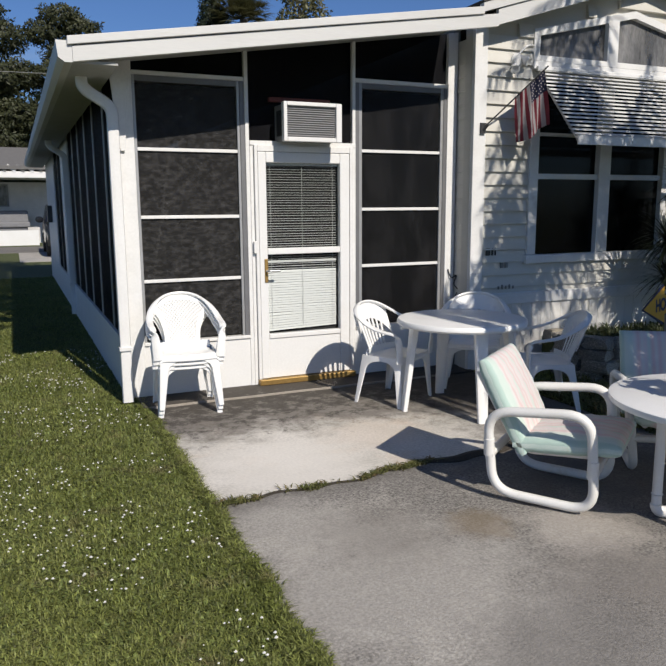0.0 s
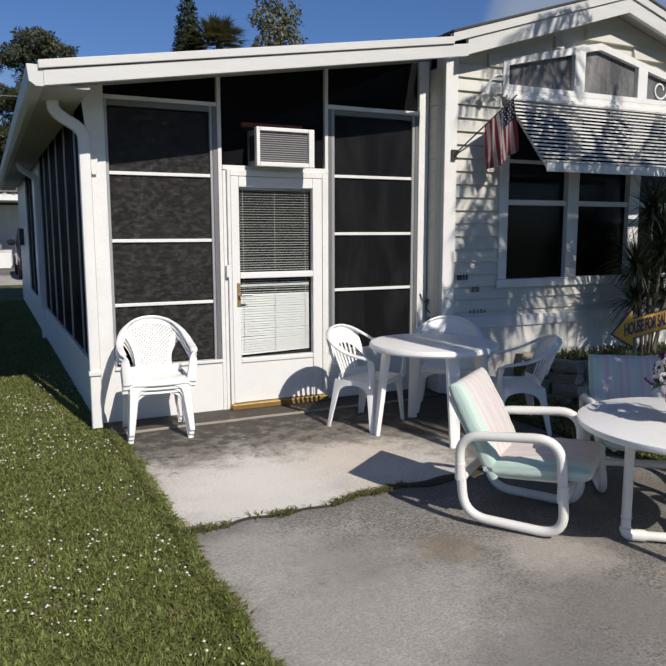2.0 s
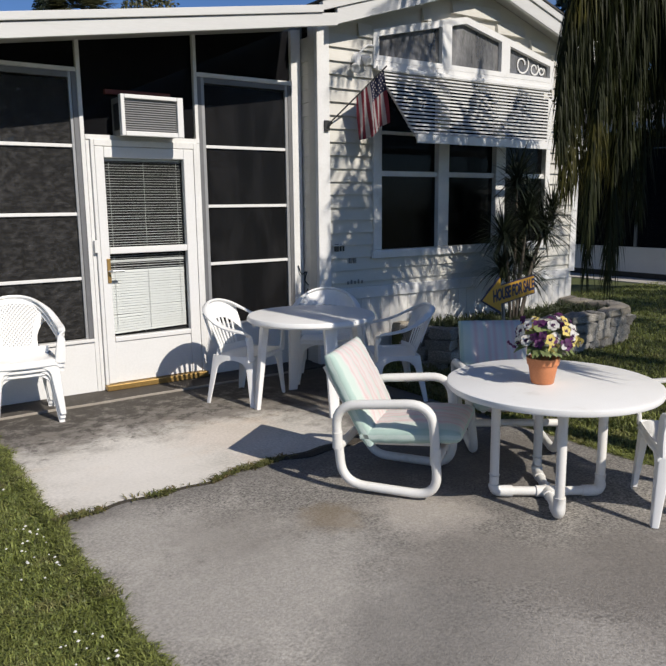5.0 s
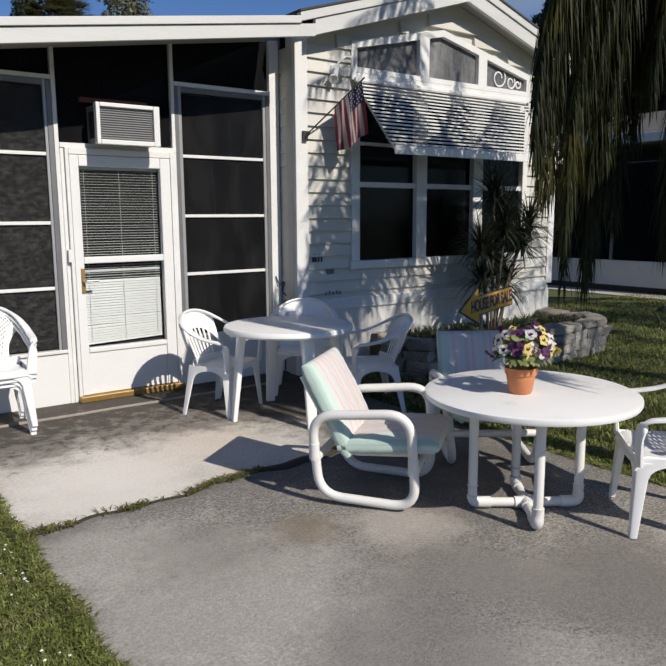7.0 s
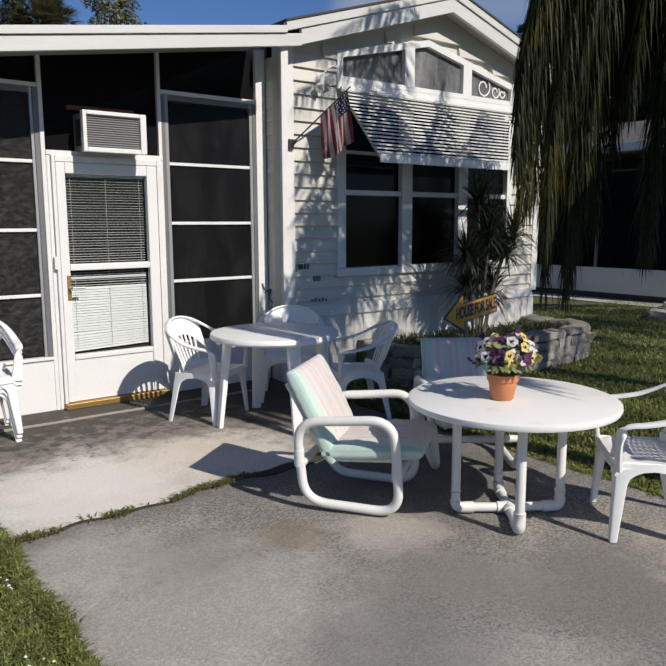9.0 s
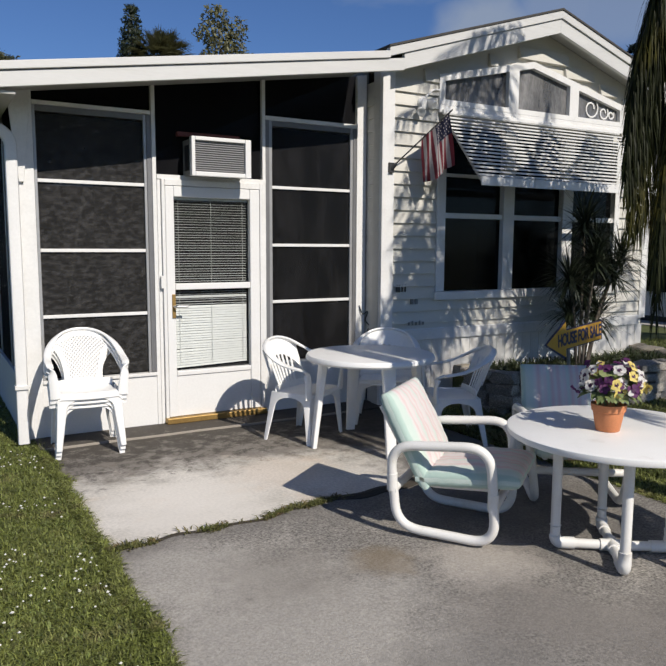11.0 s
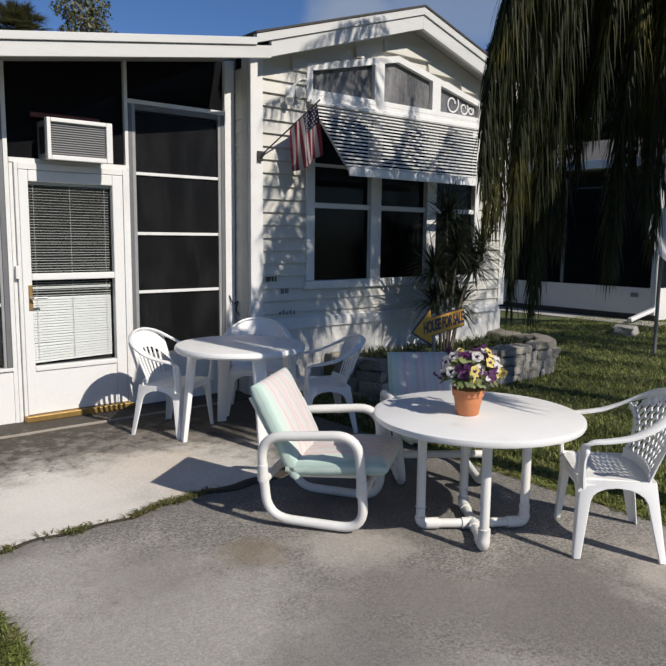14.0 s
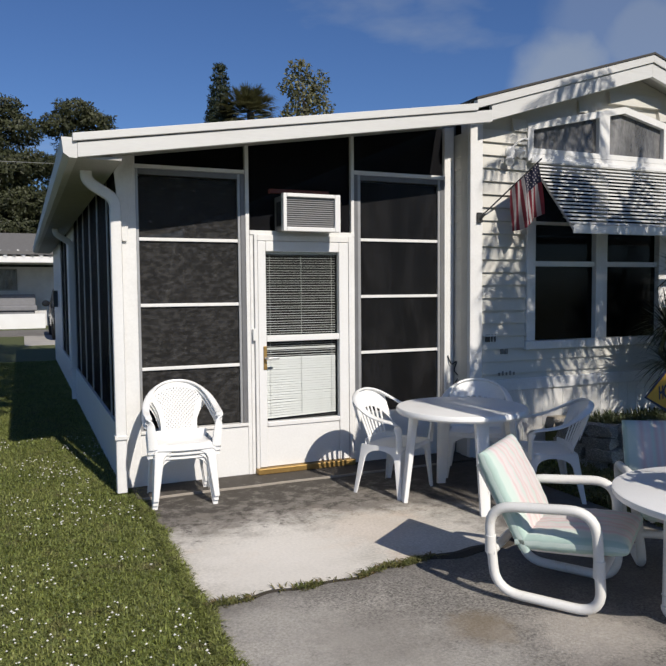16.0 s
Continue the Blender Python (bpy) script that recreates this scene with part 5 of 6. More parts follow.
def blossom_mesh(outer, inner, seed):
    r2 = random.Random(seed)
    bm = B()
    for k in range(5):
        a = 2 * math.pi * k / 5 + r2.uniform(-0.15, 0.15)
        c = Vector((math.cos(a) * 0.019, math.sin(a) * 0.019, r2.uniform(-0.002, 0.004)))
        R1 = 0.017 * r2.uniform(0.9, 1.15)
        ctr = bm.verts.new(c * 0.2 + Vector((0, 0, -0.003)))
        ring = [bm.verts.new(c + Vector((math.cos(t) * R1, math.sin(t) * R1, 0.006 * math.sin(2 * t + k)))) for t in np.linspace(0, 2 * math.pi, 9)[:-1]]
        mid = bm.verts.new(c)
        for i in range(8):
            bm.faces.new((mid, ring[i], ring[(i + 1) % 8])).material_index = 0 if k != 3 else 2
    hub = bm.verts.new((0, 0, 0.006))
    ring = [bm.verts.new((math.cos(t) * 0.014, math.sin(t) * 0.014, 0.004)) for t in np.linspace(0, 2 * math.pi, 8)[:-1]]
    for i in range(7):
        bm.faces.new((hub, ring[i], ring[(i + 1) % 7])).material_index = 1
    finish(bm, True)
    me = bpy.data.meshes.new("blossom")
    bm.to_mesh(me)
    bm.free()
    for mm in (outer, HEART, inner):
        me.materials.append(mm)
    return me


kinds = [blossom_mesh(PURPLE, PURPLE, 1), blossom_mesh(PURPLE, PALE, 2), blossom_mesh(YELLOW, YELLOW, 3), blossom_mesh(YELLOW, PALE, 4), blossom_mesh(PALE, PALE, 5), blossom_mesh(PALE, PURPLE, 6)]
rr = random.Random(12)
for k in range(50):
    a, e = k * 2.39996, math.asin(-0.35 + 1.30 * (k + 0.5) / 50)
    d = Vector((math.cos(a) * math.cos(e), math.sin(a) * math.cos(e), math.sin(e)))
    q = rr.uniform(0.70, 1.22)
    p = Vector((d.x * 0.16 * q, d.y * 0.155 * q, 0.225 + d.z * 0.10 * q + rr.uniform(-0.012, 0.012)))
    face = (d + Vector((-0.2, -0.3, 0.1)) * 0.6 + Vector((rr.uniform(-0.4, 0.4), rr.uniform(-0.4, 0.4), rr.uniform(-0.3, 0.3)))).normalized()
    m = Matrix.Translation(p) @ face.to_track_quat("Z", "Y").to_matrix().to_4x4() @ Matrix.Diagonal((rr.uniform(0.65, 1.05),) * 3 + (1,))
    share("blossom", kinds[(0, 3, 2, 1, 2, 5, 0, 4)[(k * 5 + rr.randrange(3)) % 8]], pot, m)
it = []
for k in range(170):
    a, e = rr.uniform(0, 6.283), rr.uniform(0.05, 1.2)
    d = Vector((math.cos(a) * math.cos(e), math.sin(a) * math.cos(e), math.sin(e)))
    it.append((Vector((0, 0, 0.15)) + Vector((d.x * 0.09, d.y * 0.09, d.z * 0.06 + 0.03)), d, rr.uniform(0.05, 0.085), 0.05, 1.0))
v, f = strips(it)
stuff("pansy_leaves", v, f, PLEAF, "", "", pot, kind="stuff")
bm = B()
for k in range(14):
    a = rr.uniform(0, 6.283)
    sweep(bm, [(math.cos(a) * 0.03, math.sin(a) * 0.03, 0.10), (math.cos(a) * 0.09, math.sin(a) * 0.09, 0.22)], 0.004, n=5)
part("pansy_stems", bm, PLEAF, pot)

# ---- flag ----
# Cloth colours are darkened, with the flag's shade put into them.
FRED = translucent(material("flag_red", (0.15, 0.015, 0.028), 0.8, None, 20, 0.5, 0.1, 300, 0.05), 0.2)
FWHITE = translucent(material("flag_white", (0.36, 0.335, 0.34), 0.8, None, 20, 0.5, 0.1, 300, 0.05), 0.2)
FBLUE = translucent(material("flag_blue", (0.010, 0.012, 0.04), 0.8, None, 20, 0.5, 0.1, 300, 0.05), 0.2)
flag = thing("house_flag", "small striped flag with starred canton on a wall pole", "flag")
p0, p1 = Vector((2.065, -0.29, 2.215)), Vector((2.49, -0.62, 2.72))
bm = B()
sweep(bm, [p0, p1], 0.014, n=8)
part("pole", bm, BLACK, flag, smooth=True)
bm = B()
box(bm, 2.035, 2.085, -0.305, -0.281, 2.17, 2.26)
sweep(bm, [(2.06, -0.30, 2.20), (2.09, -0.33, 2.25)], 0.03, n=8)
part("bracket", bm, BLACK, flag)
bm = B()
NX, NY = 39, 26
grid = []
hoist0, hoist1 = p0.lerp(p1, 0.50), p0.lerp(p1, 0.95)
for j in range(NY + 1):
    row = []
    t = j / NY
    for i in range(NX + 1):
        s = i / NX
        base = hoist0.lerp(hoist1, s)
        fold = 0.030 * math.sin(s * 9 + 1.0) * (0.25 + t) + 0.012 * math.sin(s * 21 + t * 4)
        squeeze = (s - 0.5) * 0.02 * t
        row.append(bm.verts.new((base.x + squeeze + 0.05 * t + 0.4 * fold * 0.3, base.y + fold, base.z - 0.43 * t - 0.02 * t * math.sin(s * 5) + (0.5 - s) * 0.10 * t)))
    grid.append(row)
for j in range(NY):
    for i in range(NX):
        fc = bm.faces.new((grid[j][i], grid[j][i + 1], grid[j + 1][i + 1], grid[j + 1][i]))
        fc.material_index = 2 if (i >= 18 and j < 10) else (0 if (i // 3) % 2 == 0 else 1)
cloth = part("cloth", bm, [FRED, FWHITE, FBLUE], flag, smooth=True)
bm = B()
for j in range(5):
    for i in range(6):
        s, t = (19.5 + i * 3.4 + (j % 2) * 1.2) / NX, (0.9 + j * 1.9) / NY
        base = hoist0.lerp(hoist1, s)
        fold = 0.030 * math.sin(s * 9 + 1.0) * (0.25 + t) + 0.012 * math.sin(s * 21 + t * 4)
        c = Vector((base.x + (s - 0.5) * 0.02 * t + 0.05 * t + 0.12 * fold, base.y + fold - 0.004, base.z - 0.43 * t - 0.02 * t * math.sin(s * 5) + (0.5 - s) * 0.10 * t))
        bm.faces.new([bm.verts.new(c + Vector((math.cos(a) * (0.0085 if k % 2 else 0.004), 0, math.sin(a) * (0.0085 if k % 2 else 0.004)))) for k, a in enumerate(np.linspace(0, 2 * math.pi, 11)[:-1])])
part("stars", bm, FWHITE, flag)

# ---- wall lamp, number bars, cable ----
lamp = thing("flood_lamp", "white twin flood lamp fixture on the house wall", "lamp")
bm = B()
lathe(bm, [(0.065, 0.0), (0.065, 0.02), (0.05, 0.035), (0.0001, 0.036)], 20)
part("base_plate", bm, TRIM, lamp, smooth=True, at=pose(2.42, HY - 0.014, 2.82, 90, 0, 0))
for dx, dz, ry in ((-0.06, -0.06, -30), (0.05, 0.06, 25)):
    bm = B()
    lathe(bm, [(0.018, 0.0), (0.022, 0.05), (0.055, 0.10), (0.060, 0.14), (0.05, 0.145), (0.0001, 0.13)], 18)
    part("lamp_head", bm, TRIM, lamp, smooth=True, at=pose(2.42 + dx * 0.6, HY - 0.03, 2.82 + dz * 0.6, 125, 0, ry) @ Matrix.Diagonal((0.72, 0.72, 0.72, 1)))
bm = B()
sweep(bm, smooth_path([(2.44, HY - 0.03, 2.88), (2.52, HY - 0.035, 2.95), (2.60, HY - 0.03, 2.96)]), 0.02, n=8)
part("conduit", bm, TRIM, lamp, smooth=True)
num = thing("house_number", "small dark number bars fixed on the siding", "house number")
for k, (x, w) in enumerate(((2.145, 0.05), (2.21, 0.016), (2.245, 0.016))):
    bar("bar", BLACK, num, x, x + w, HY - 0.024, HY - 0.017, 1.075, 1.145)
num2 = thing("number_plate", "small grey number bars on the siding", "house number")
for x in (2.315, 2.365):
    bar("bar", GREY_METAL, num2, x, x + 0.036, HY - 0.024, HY - 0.017, 0.955, 1.005)
num3 = thing("maker_badge", "faint grey badge bars above the skirting", "badge")
for k in range(5):
    bar("bar", GREY_METAL, num3, 2.28 + k * 0.042, 2.30 + k * 0.042, HY - 0.0385, HY - 0.0355, 0.755, 0.785 + 0.012 * (k % 2))
cab = thing("loose_cable", "black loose cable coiled at the porch corner", "cable")
bm = B()
sweep(bm, smooth_path([(1.90, -0.015, 0.94), (1.93, -0.03, 0.86), (1.98, -0.04, 0.88), (1.95, -0.05, 0.80), (1.99, -0.06, 0.74), (1.96, -0.05, 0.66), (1.99, -0.03, 0.45), (1.98, -0.03, 0.02)], 6), 0.012, n=6)
part("cable", bm, BLACK, cab, smooth=True)

# ---- palm with hanging fronds ----
FROND = translucent(material("palm_leaflet", (0.019, 0.026, 0.008), 0.55, (0.038, 0.043, 0.013), 3, 0.7, 0.2, 40, 0, third=(0.16, 0.14, 0.032), third_scale=2.0, third_low=0.56, third_high=0.72, island=0.45, spec=0.2), 0.35)
RACHIS = material("palm_rachis", (0.12, 0.12, 0.045), 0.6, (0.17, 0.14, 0.06), 6, 0.6, 0.2, 60, 0.2)
PALM = Vector((2.17, -4.53, 3.25))
palm = thing("queen_palm", "queen palm with long fronds hanging over the lawn", "palm tree")
bm = B()
sweep(bm, smooth_path([(2.62, -5.0, LAWN), (2.52, -4.85, 1.1), (2.30, -4.65, 2.3), PALM], 5), 0.22, n=16, taper=lambda t: 1.15 - 0.35 * t)
part("trunk", bm, BARK, palm, smooth=True)


def frond(pts, leaflets, length, hang, width=0.024):
    """One feathery frond along pts; hang: how far leaflets drop rather than spread."""
    curve = smooth_path(pts, 8)
    cum = [0.0]
    for a, b in zip(curve, curve[1:]):
        cum.append(cum[-1] + (b - a).length)
    bm = B()
    sweep(bm, curve, 0.035, n=6, taper=lambda t: 1.0 - 0.85 * t)
    rach = part("rachis", bm, RACHIS, palm, smooth=True)
    it = []
    for k in range(leaflets):
        t = 0.28 + 0.72 * (k + random.random()) / leaflets
        s = t * cum[-1]
        i = max(j for j in range(len(cum)) if cum[j] <= s) if s < cum[-1] else len(cum) - 2
        i = min(i, len(curve) - 2)
        p = curve[i].lerp(curve[i + 1], (s - cum[i]) / max(cum[i + 1] - cum[i], 1e-6))
        tan = (curve[i + 1] - curve[i]).normalized()
        side = tan.cross(Vector((0, 0, 1)))
        if side.length < 0.25:
            side = Vector((math.cos(k * 1.7), math.sin(k * 1.7), 0))
        side.normalize()
        sg = 1 if k % 2 else -1
        d = side * sg * random.uniform(0.5, 1.0) + tan * random.uniform(0.3, 0.7) + Vector((random.uniform(-0.15, 0.15), random.uniform(-0.15, 0.15), random.uniform(-0.1, 0.25) - hang))
        ln = length * (0.55 + 0.75 * math.sin(math.pi * min(t * 0.95 + 0.05, 1)) ** 0.7) * random.uniform(0.75, 1.15)
        it.append((p, d, ln, width * random.uniform(0.7, 1.2), random.uniform(0.8, 1.8) + hang))
    v, f = strips(it)
    stuff("frond_blade", v, f, FROND, "", "", rach, kind="stuff")


# fronds that hang in view
for tip, n, ln in (((1.92, -3.38, 1.2), 360, 0.38), ((1.74, -3.32, 1.42), 320, 0.37), ((1.86, -3.47, 1.64), 280, 0.34), ((2.22, -3.66, 1.36), 300, 0.37), ((2.42, -3.56, 1.39), 300, 0.37), ((2.36, -3.78, 1.7), 280, 0.34), ((2.66, -3.69, 1.51), 280, 0.37), ((2.08, -3.51, 1.94), 260, 0.34), ((2.45, -3.72, 2.07), 260, 0.34), ((2.63, -3.53, 2.26), 260, 0.37), ((2.26, -3.6, 2.38), 240, 0.34), ((1.98, -3.66, 2.13), 280, 0.31), ((2.17, -3.47, 2.16), 280, 0.31), ((2.04, -3.44, 1.48), 300, 0.31), ((2.51, -3.6, 1.82), 280, 0.31), ((2.73, -3.6, 1.89), 280, 0.31), ((2.88, -3.78, 2.19), 260, 0.34), ((3.01, -3.85, 1.89), 280, 0.34), ((3.13, -3.72, 2.13), 280, 0.34), ((3.07, -4.04, 1.94), 260, 0.34), ((2.57, -3.47, 2.51), 260, 0.31), ((1.33, -3.42, 1.82), 260, 0.26), ((1.39, -3.42, 1.6), 300, 0.28), ((1.46, -3.32, 2.13), 260, 0.26), ((1.64, -3.42, 1.94), 280, 0.28), ((1.7, -3.53, 2.26), 280, 0.28), ((1.89, -3.35, 2.38), 280, 0.28), ((2.51, -3.78, 2.38), 280, 0.31), ((2.7, -3.72, 2.44), 280, 0.31), ((1.36, -3.42, 1.79), 260, 0.28), ((1.44, -3.42, 1.59), 280, 0.3), ((1.56, -3.46, 1.38), 280, 0.31), ((1.69, -3.37, 1.17), 290, 0.33), ((1.81, -3.42, 1.13), 290, 0.33), ((1.6, -3.33, 2.08), 260, 0.3), ((1.77, -3.42, 2), 260, 0.3), ((1.46, -3.37, 2.33), 250, 0.28), ((1.92, -3.37, 1.34), 280, 0.33), ((1.67, -3.29, 1.67), 280, 0.31)):
    tip = Vector(tip)
    out = Vector((tip.x - PALM.x, tip.y - PALM.y, 0))
    a = PALM + out * 0.30 + Vector((0, 0, 0.22))
    b = PALM + out * 0.78 + Vector((0, 0, 0.08))
    c = Vector((tip.x, tip.y, 0)) * 0.97 + Vector((PALM.x, PALM.y, 0)) * 0.03 + Vector((0, 0, tip.z * 0.45 + PALM.z * 0.5))
    frond([PALM, a, b, c, tip], int(n * 1.15), ln, 0.9, 0.0098)
# the rest of the crown
for k in range(11):
    az = k * 2.4 + 0.4
    d = Vector((math.cos(az), math.sin(az), 0))
    el = random.uniform(0.2, 1.0)
    L = random.uniform(1.9, 2.6)
    if (d.x > 0.2 and d.y > -0.4) or d.x < 0.05:
        continue
    frond([PALM, PALM + d * 0.35 * L + Vector((0, 0, 0.5 * el + 0.2)), PALM + d * 0.8 * L + Vector((0, 0, 0.35 * el)), PALM + d * L + Vector((0, 0, -0.75 + 0.5 * el))], 90, 0.55, 0.4, 0.024)

# broad fronds on the crown's house side, added to shade window and dracaena
for tip in ((4.3, -2.5, 3.3), (4.0, -2.8, 3.5), (4.6, -2.9, 3.4), (3.7, -2.5, 3.6), (4.9, -2.6, 3.2), (4.4, -2.2, 3.2), (3.9, -2.3, 3.3)):
    tip = Vector(tip)
    frond([PALM, PALM.lerp(tip, 0.4) + Vector((0, 0, 0.5)), PALM.lerp(tip, 0.8) + Vector((0, 0, 0.35)), tip], 110, 0.5, 0.4, 0.024)

# upright fronds above the view, added so their shadows fall on gable trim
for tip, way in (((2.9, -3.75, 5.85), (3.7, -3.75, 6.1)), ((3.3, -3.95, 6.25), (3.95, -3.85, 6.1)), ((2.65, -3.9, 5.6), (3.6, -3.9, 5.95)), ((3.95, -4.2, 5.3), (3.7, -4.2, 4.7)), ((4.4, -4.2, 4.95), (3.9, -4.2, 4.5)), ((2.75, -4.1, 5.2), (2.9, -4.2, 4.6)), ((4.6, -3.9, 5.9), (4.1, -4.0, 5.2)), ((5.1, -3.9, 5.6), (4.5, -4.0, 5.0)), ((3.6, -4.0, 5.4), (3.4, -4.1, 4.9))):
    frond([PALM, PALM.lerp(Vector(way), 0.5) + Vector((0, 0, 0.15)), way, tip], 130, 0.42, 0.2, 0.03)

# a second crown of the clump, unseen, added to shade planter and far chairs
PALM2 = Vector((5.3, -7.0, 4.9))
bm = B()
sweep(bm, smooth_path([(5.8, -7.2, LAWN), (5.65, -7.15, 1.6), (5.42, -7.05, 3.5), PALM2], 5), 0.26, n=16, taper=lambda t: 1.15 - 0.35 * t)
palm = thing("queen_palm", "second queen palm added unseen beside the driveway for its shade", "palm tree")
part("trunk", bm, BARK, palm, smooth=True)
for k in range(21):
    az = k * 2.4
    d = Vector((math.cos(az), math.sin(az), 0))
    el = random.uniform(0.2, 1.0)
    L = random.uniform(2.0, 2.7)
    frond([PALM2, PALM2 + d * 0.35 * L + Vector((0, 0, 0.5 * el + 0.2)), PALM2 + d * 0.8 * L + Vector((0, 0, 0.35 * el)), PALM2 + d * L + Vector((0, 0, -0.75 + 0.5 * el))], 70, 0.52, 0.4, 0.024)

# long unseen fronds, added over the drive to dapple small table and far chair
for tip, way in (((1.75, -5.15, 2.2), (2.75, -5.5, 3.6)), ((1.8, -4.62, 2.3), (2.8, -5.2, 3.6)), ((1.68, -4.78, 2.2), (2.7, -5.3, 3.5)), ((1.95, -4.85, 2.3), (2.85, -5.35, 3.7)), ((1.70, -5.3, 2.15), (2.8, -5.7, 3.5)), ((2.05, -4.95, 2.25), (2.9, -5.4, 3.6))):
    tip, way = Vector(tip), Vector(way)
    frond([PALM2, PALM2.lerp(way, 0.5) + Vector((0, 0, 0.35)), way, way.lerp(tip, 0.6) + Vector((0, 0, 0.15)), tip], 190, 0.5, 0.5, 0.028)

# unseen palm, added to shade the right lawn
PALM3 = Vector((9.2, -5.3, 4.9))
palm = thing("queen_palm", "third queen palm added unseen on the side lawn for its shade", "palm tree")
bm = B()
sweep(bm, smooth_path([(9.4, -5.5, LAWN), (9.3, -5.4, 2.2), PALM3], 5), 0.26, n=16, taper=lambda t: 1.15 - 0.35 * t)
part("trunk", bm, BARK, palm, smooth=True)
for k in range(14):
    d = Vector((math.cos(k * 2.4 + 1), math.sin(k * 2.4 + 1), 0))
    L = random.uniform(2.0, 2.7)
    frond([PALM3, PALM3 + d * 0.35 * L + Vector((0, 0, 0.6)), PALM3 + d * 0.8 * L + Vector((0, 0, 0.3)), PALM3 + d * L + Vector((0, 0, -0.4))], 150, 0.55, 0.4, 0.03)

# ---- satellite dish ----
dish = thing("satellite_dish", "grey satellite dish on a pole in the lawn", "satellite dish", at=pose(7.79, -1.3, 0))
DISHGREY = material("dish_grey", (0.42, 0.41, 0.40), 0.5, None, 5, 0.5, 0.08, 60, 0.03)
bm = B()
lathe(bm, [(0.0001, 0.0), (0.15, 0.008), (0.28, 0.03), (0.37, 0.058), (0.385, 0.062), (0.385, 0.052), (0.28, 0.018), (0.0001, -0.012)], 36)
bmesh.ops.transform(bm, matrix=Matrix.Diagonal((0.92, 1.05, 1, 1)), verts=bm.verts)
refl = part("reflector", bm, DISHGREY, dish, smooth=True, at=look((0, -0.06, 1.54), (2.5, 4.2, -0.48)))
bm = B()
sweep(bm, [(0.05, 0.08, LAWN), (0.05, 0.08, 1.55)], 0.05, n=10)
part("pole", bm, GREY_METAL, dish, smooth=True)
bm = B()
sweep(bm, [(0.05, 0.08, 1.5), (-0.02, 0.0, 1.62)], 0.04, n=8)
part("mount", bm, GREY_METAL, dish)
bm = B()
sweep(bm, smooth_path([(0.0, -0.08, 1.25), (-0.25, -0.4, 1.3), (-0.32, -0.5, 1.5)]), 0.025, n=8)
part("feed_arm", bm, DISHGREY, dish, smooth=True)

# ---- neighbouring home ----
NX0 = 11.5
nb = thing("neighbour_home", "white neighbouring home with a dark screened porch", "house", kind="structure")
bm = B()
box(bm, NX0, NX0 + 0.1, 0.62, 14.0, 0.10, 0.60)
part("kick_wall", bm, SKIRT, nb)
# Black strip painted as the shade below the raised kick wall.
bm = B()
box(bm, NX0 + 0.02, NX0 + 0.06, 0.62, 14.0, -0.04, 0.10)
part("shadow_gap", bm, BLACK, nb)
bm = B()
box(bm, NX0 + 0.04, NX0 + 0.05, 0.72, 14.0, 0.60, 2.72)
part("screen", bm, MESH, nb)
for y in (0.62, 2.6, 4.6, 6.6, 9.0, 11.5):
    bar("post", WHITE if y < 1 else GREY_METAL, nb, NX0 - 0.01, NX0 + 0.09, y, y + 0.10 if y < 1 else y + 0.05, 0.60, 2.72)
bm = B()
box(bm, NX0 - 0.35, NX0 + 4.5, 0.2, 14.2, 2.86, 2.98)
part("roof_slab", bm, SOFFIT, nb)
bar("fascia", WHITE, nb, NX0 - 0.40, NX0 - 0.352, 0.15, 14.2, 2.84, 3.0)
bar("fascia", WHITE, nb, NX0 - 0.352, NX0 + 4.5, 0.15, 0.198, 2.84, 3.0)
bm = B()
prism(bm, [(NX0 - 0.36, 3.0), (NX0 + 4.5, 3.0), (NX0 + 4.5, 3.35), (NX0 + 2.0, 3.7)], 0.25, 14.1)
part("roof_deck", bm, material("grey_roof", (0.12, 0.115, 0.11), 0.8, None, 4, 0.5, 0.2, 60, 0.2), nb)
bm = B()
box(bm, NX0 + 4.0, NX0 + 4.1, 0.72, 14.0, -0.04, 2.8)
part("inner_wall", bm, SCREEN_DARK, nb)
bm = B()
box(bm, NX0, NX0 + 4.5, 14.0, 14.1, -0.04, 2.8)
part("end_wall", bm, SCREEN_DARK, nb)
bm = B()
box(bm, NX0 + 0.1, NX0 + 4.4, 0.62, 0.72, 0.0, 0.60)
part("front_kick", bm, SKIRT, nb)
bm = B()
box(bm, NX0 + 0.12, NX0 + 4.4, 0.66, 0.67, 0.60, 2.8)
part("front_screen", bm, MESH, nb)
bar("wall_vent", GREY_METAL, nb, NX0 - 0.015, NX0, 0.95, 1.10, 0.42, 0.50)
bm = B()
sweep(bm, rounded([(NX0 - 0.05, 0.60, 2.8), (NX0 - 0.05, 0.60, 0.22), (NX0 - 0.7, 0.72, 0.05)], 0.08), 0.09, 0.07, 10, square=5)
part("downspout", bm, WHITE, nb, smooth=True)
slabq = B()
box(slabq, NX0 - 0.75, NX0 - 0.02, 0.3, 14.0, LAWN - 0.05, LAWN + 0.02)
tagged(part("neighbour_path", slabq, PAVE), "pale concrete strip along the neighbouring home", "path", kind="structure")
slabq = B()
box(slabq, NX0 - 0.2, 30, -6.0, 0.29, LAWN - 0.05, LAWN + 0.015)
tagged(part("neighbour_drive", slabq, PAVE), "pale concrete drive of the neighbouring home", "drive", kind="structure")
rk = thing("garden_rock", "flat brown rock lying in the lawn", "rock", at=pose(9.4, 0.05, 0))
o = share("rock_body", stone_meshes[2], rk, pose(0, 0, 0.03, 0, 0, 20))
o.scale = (0.5, 0.35, 0.18)

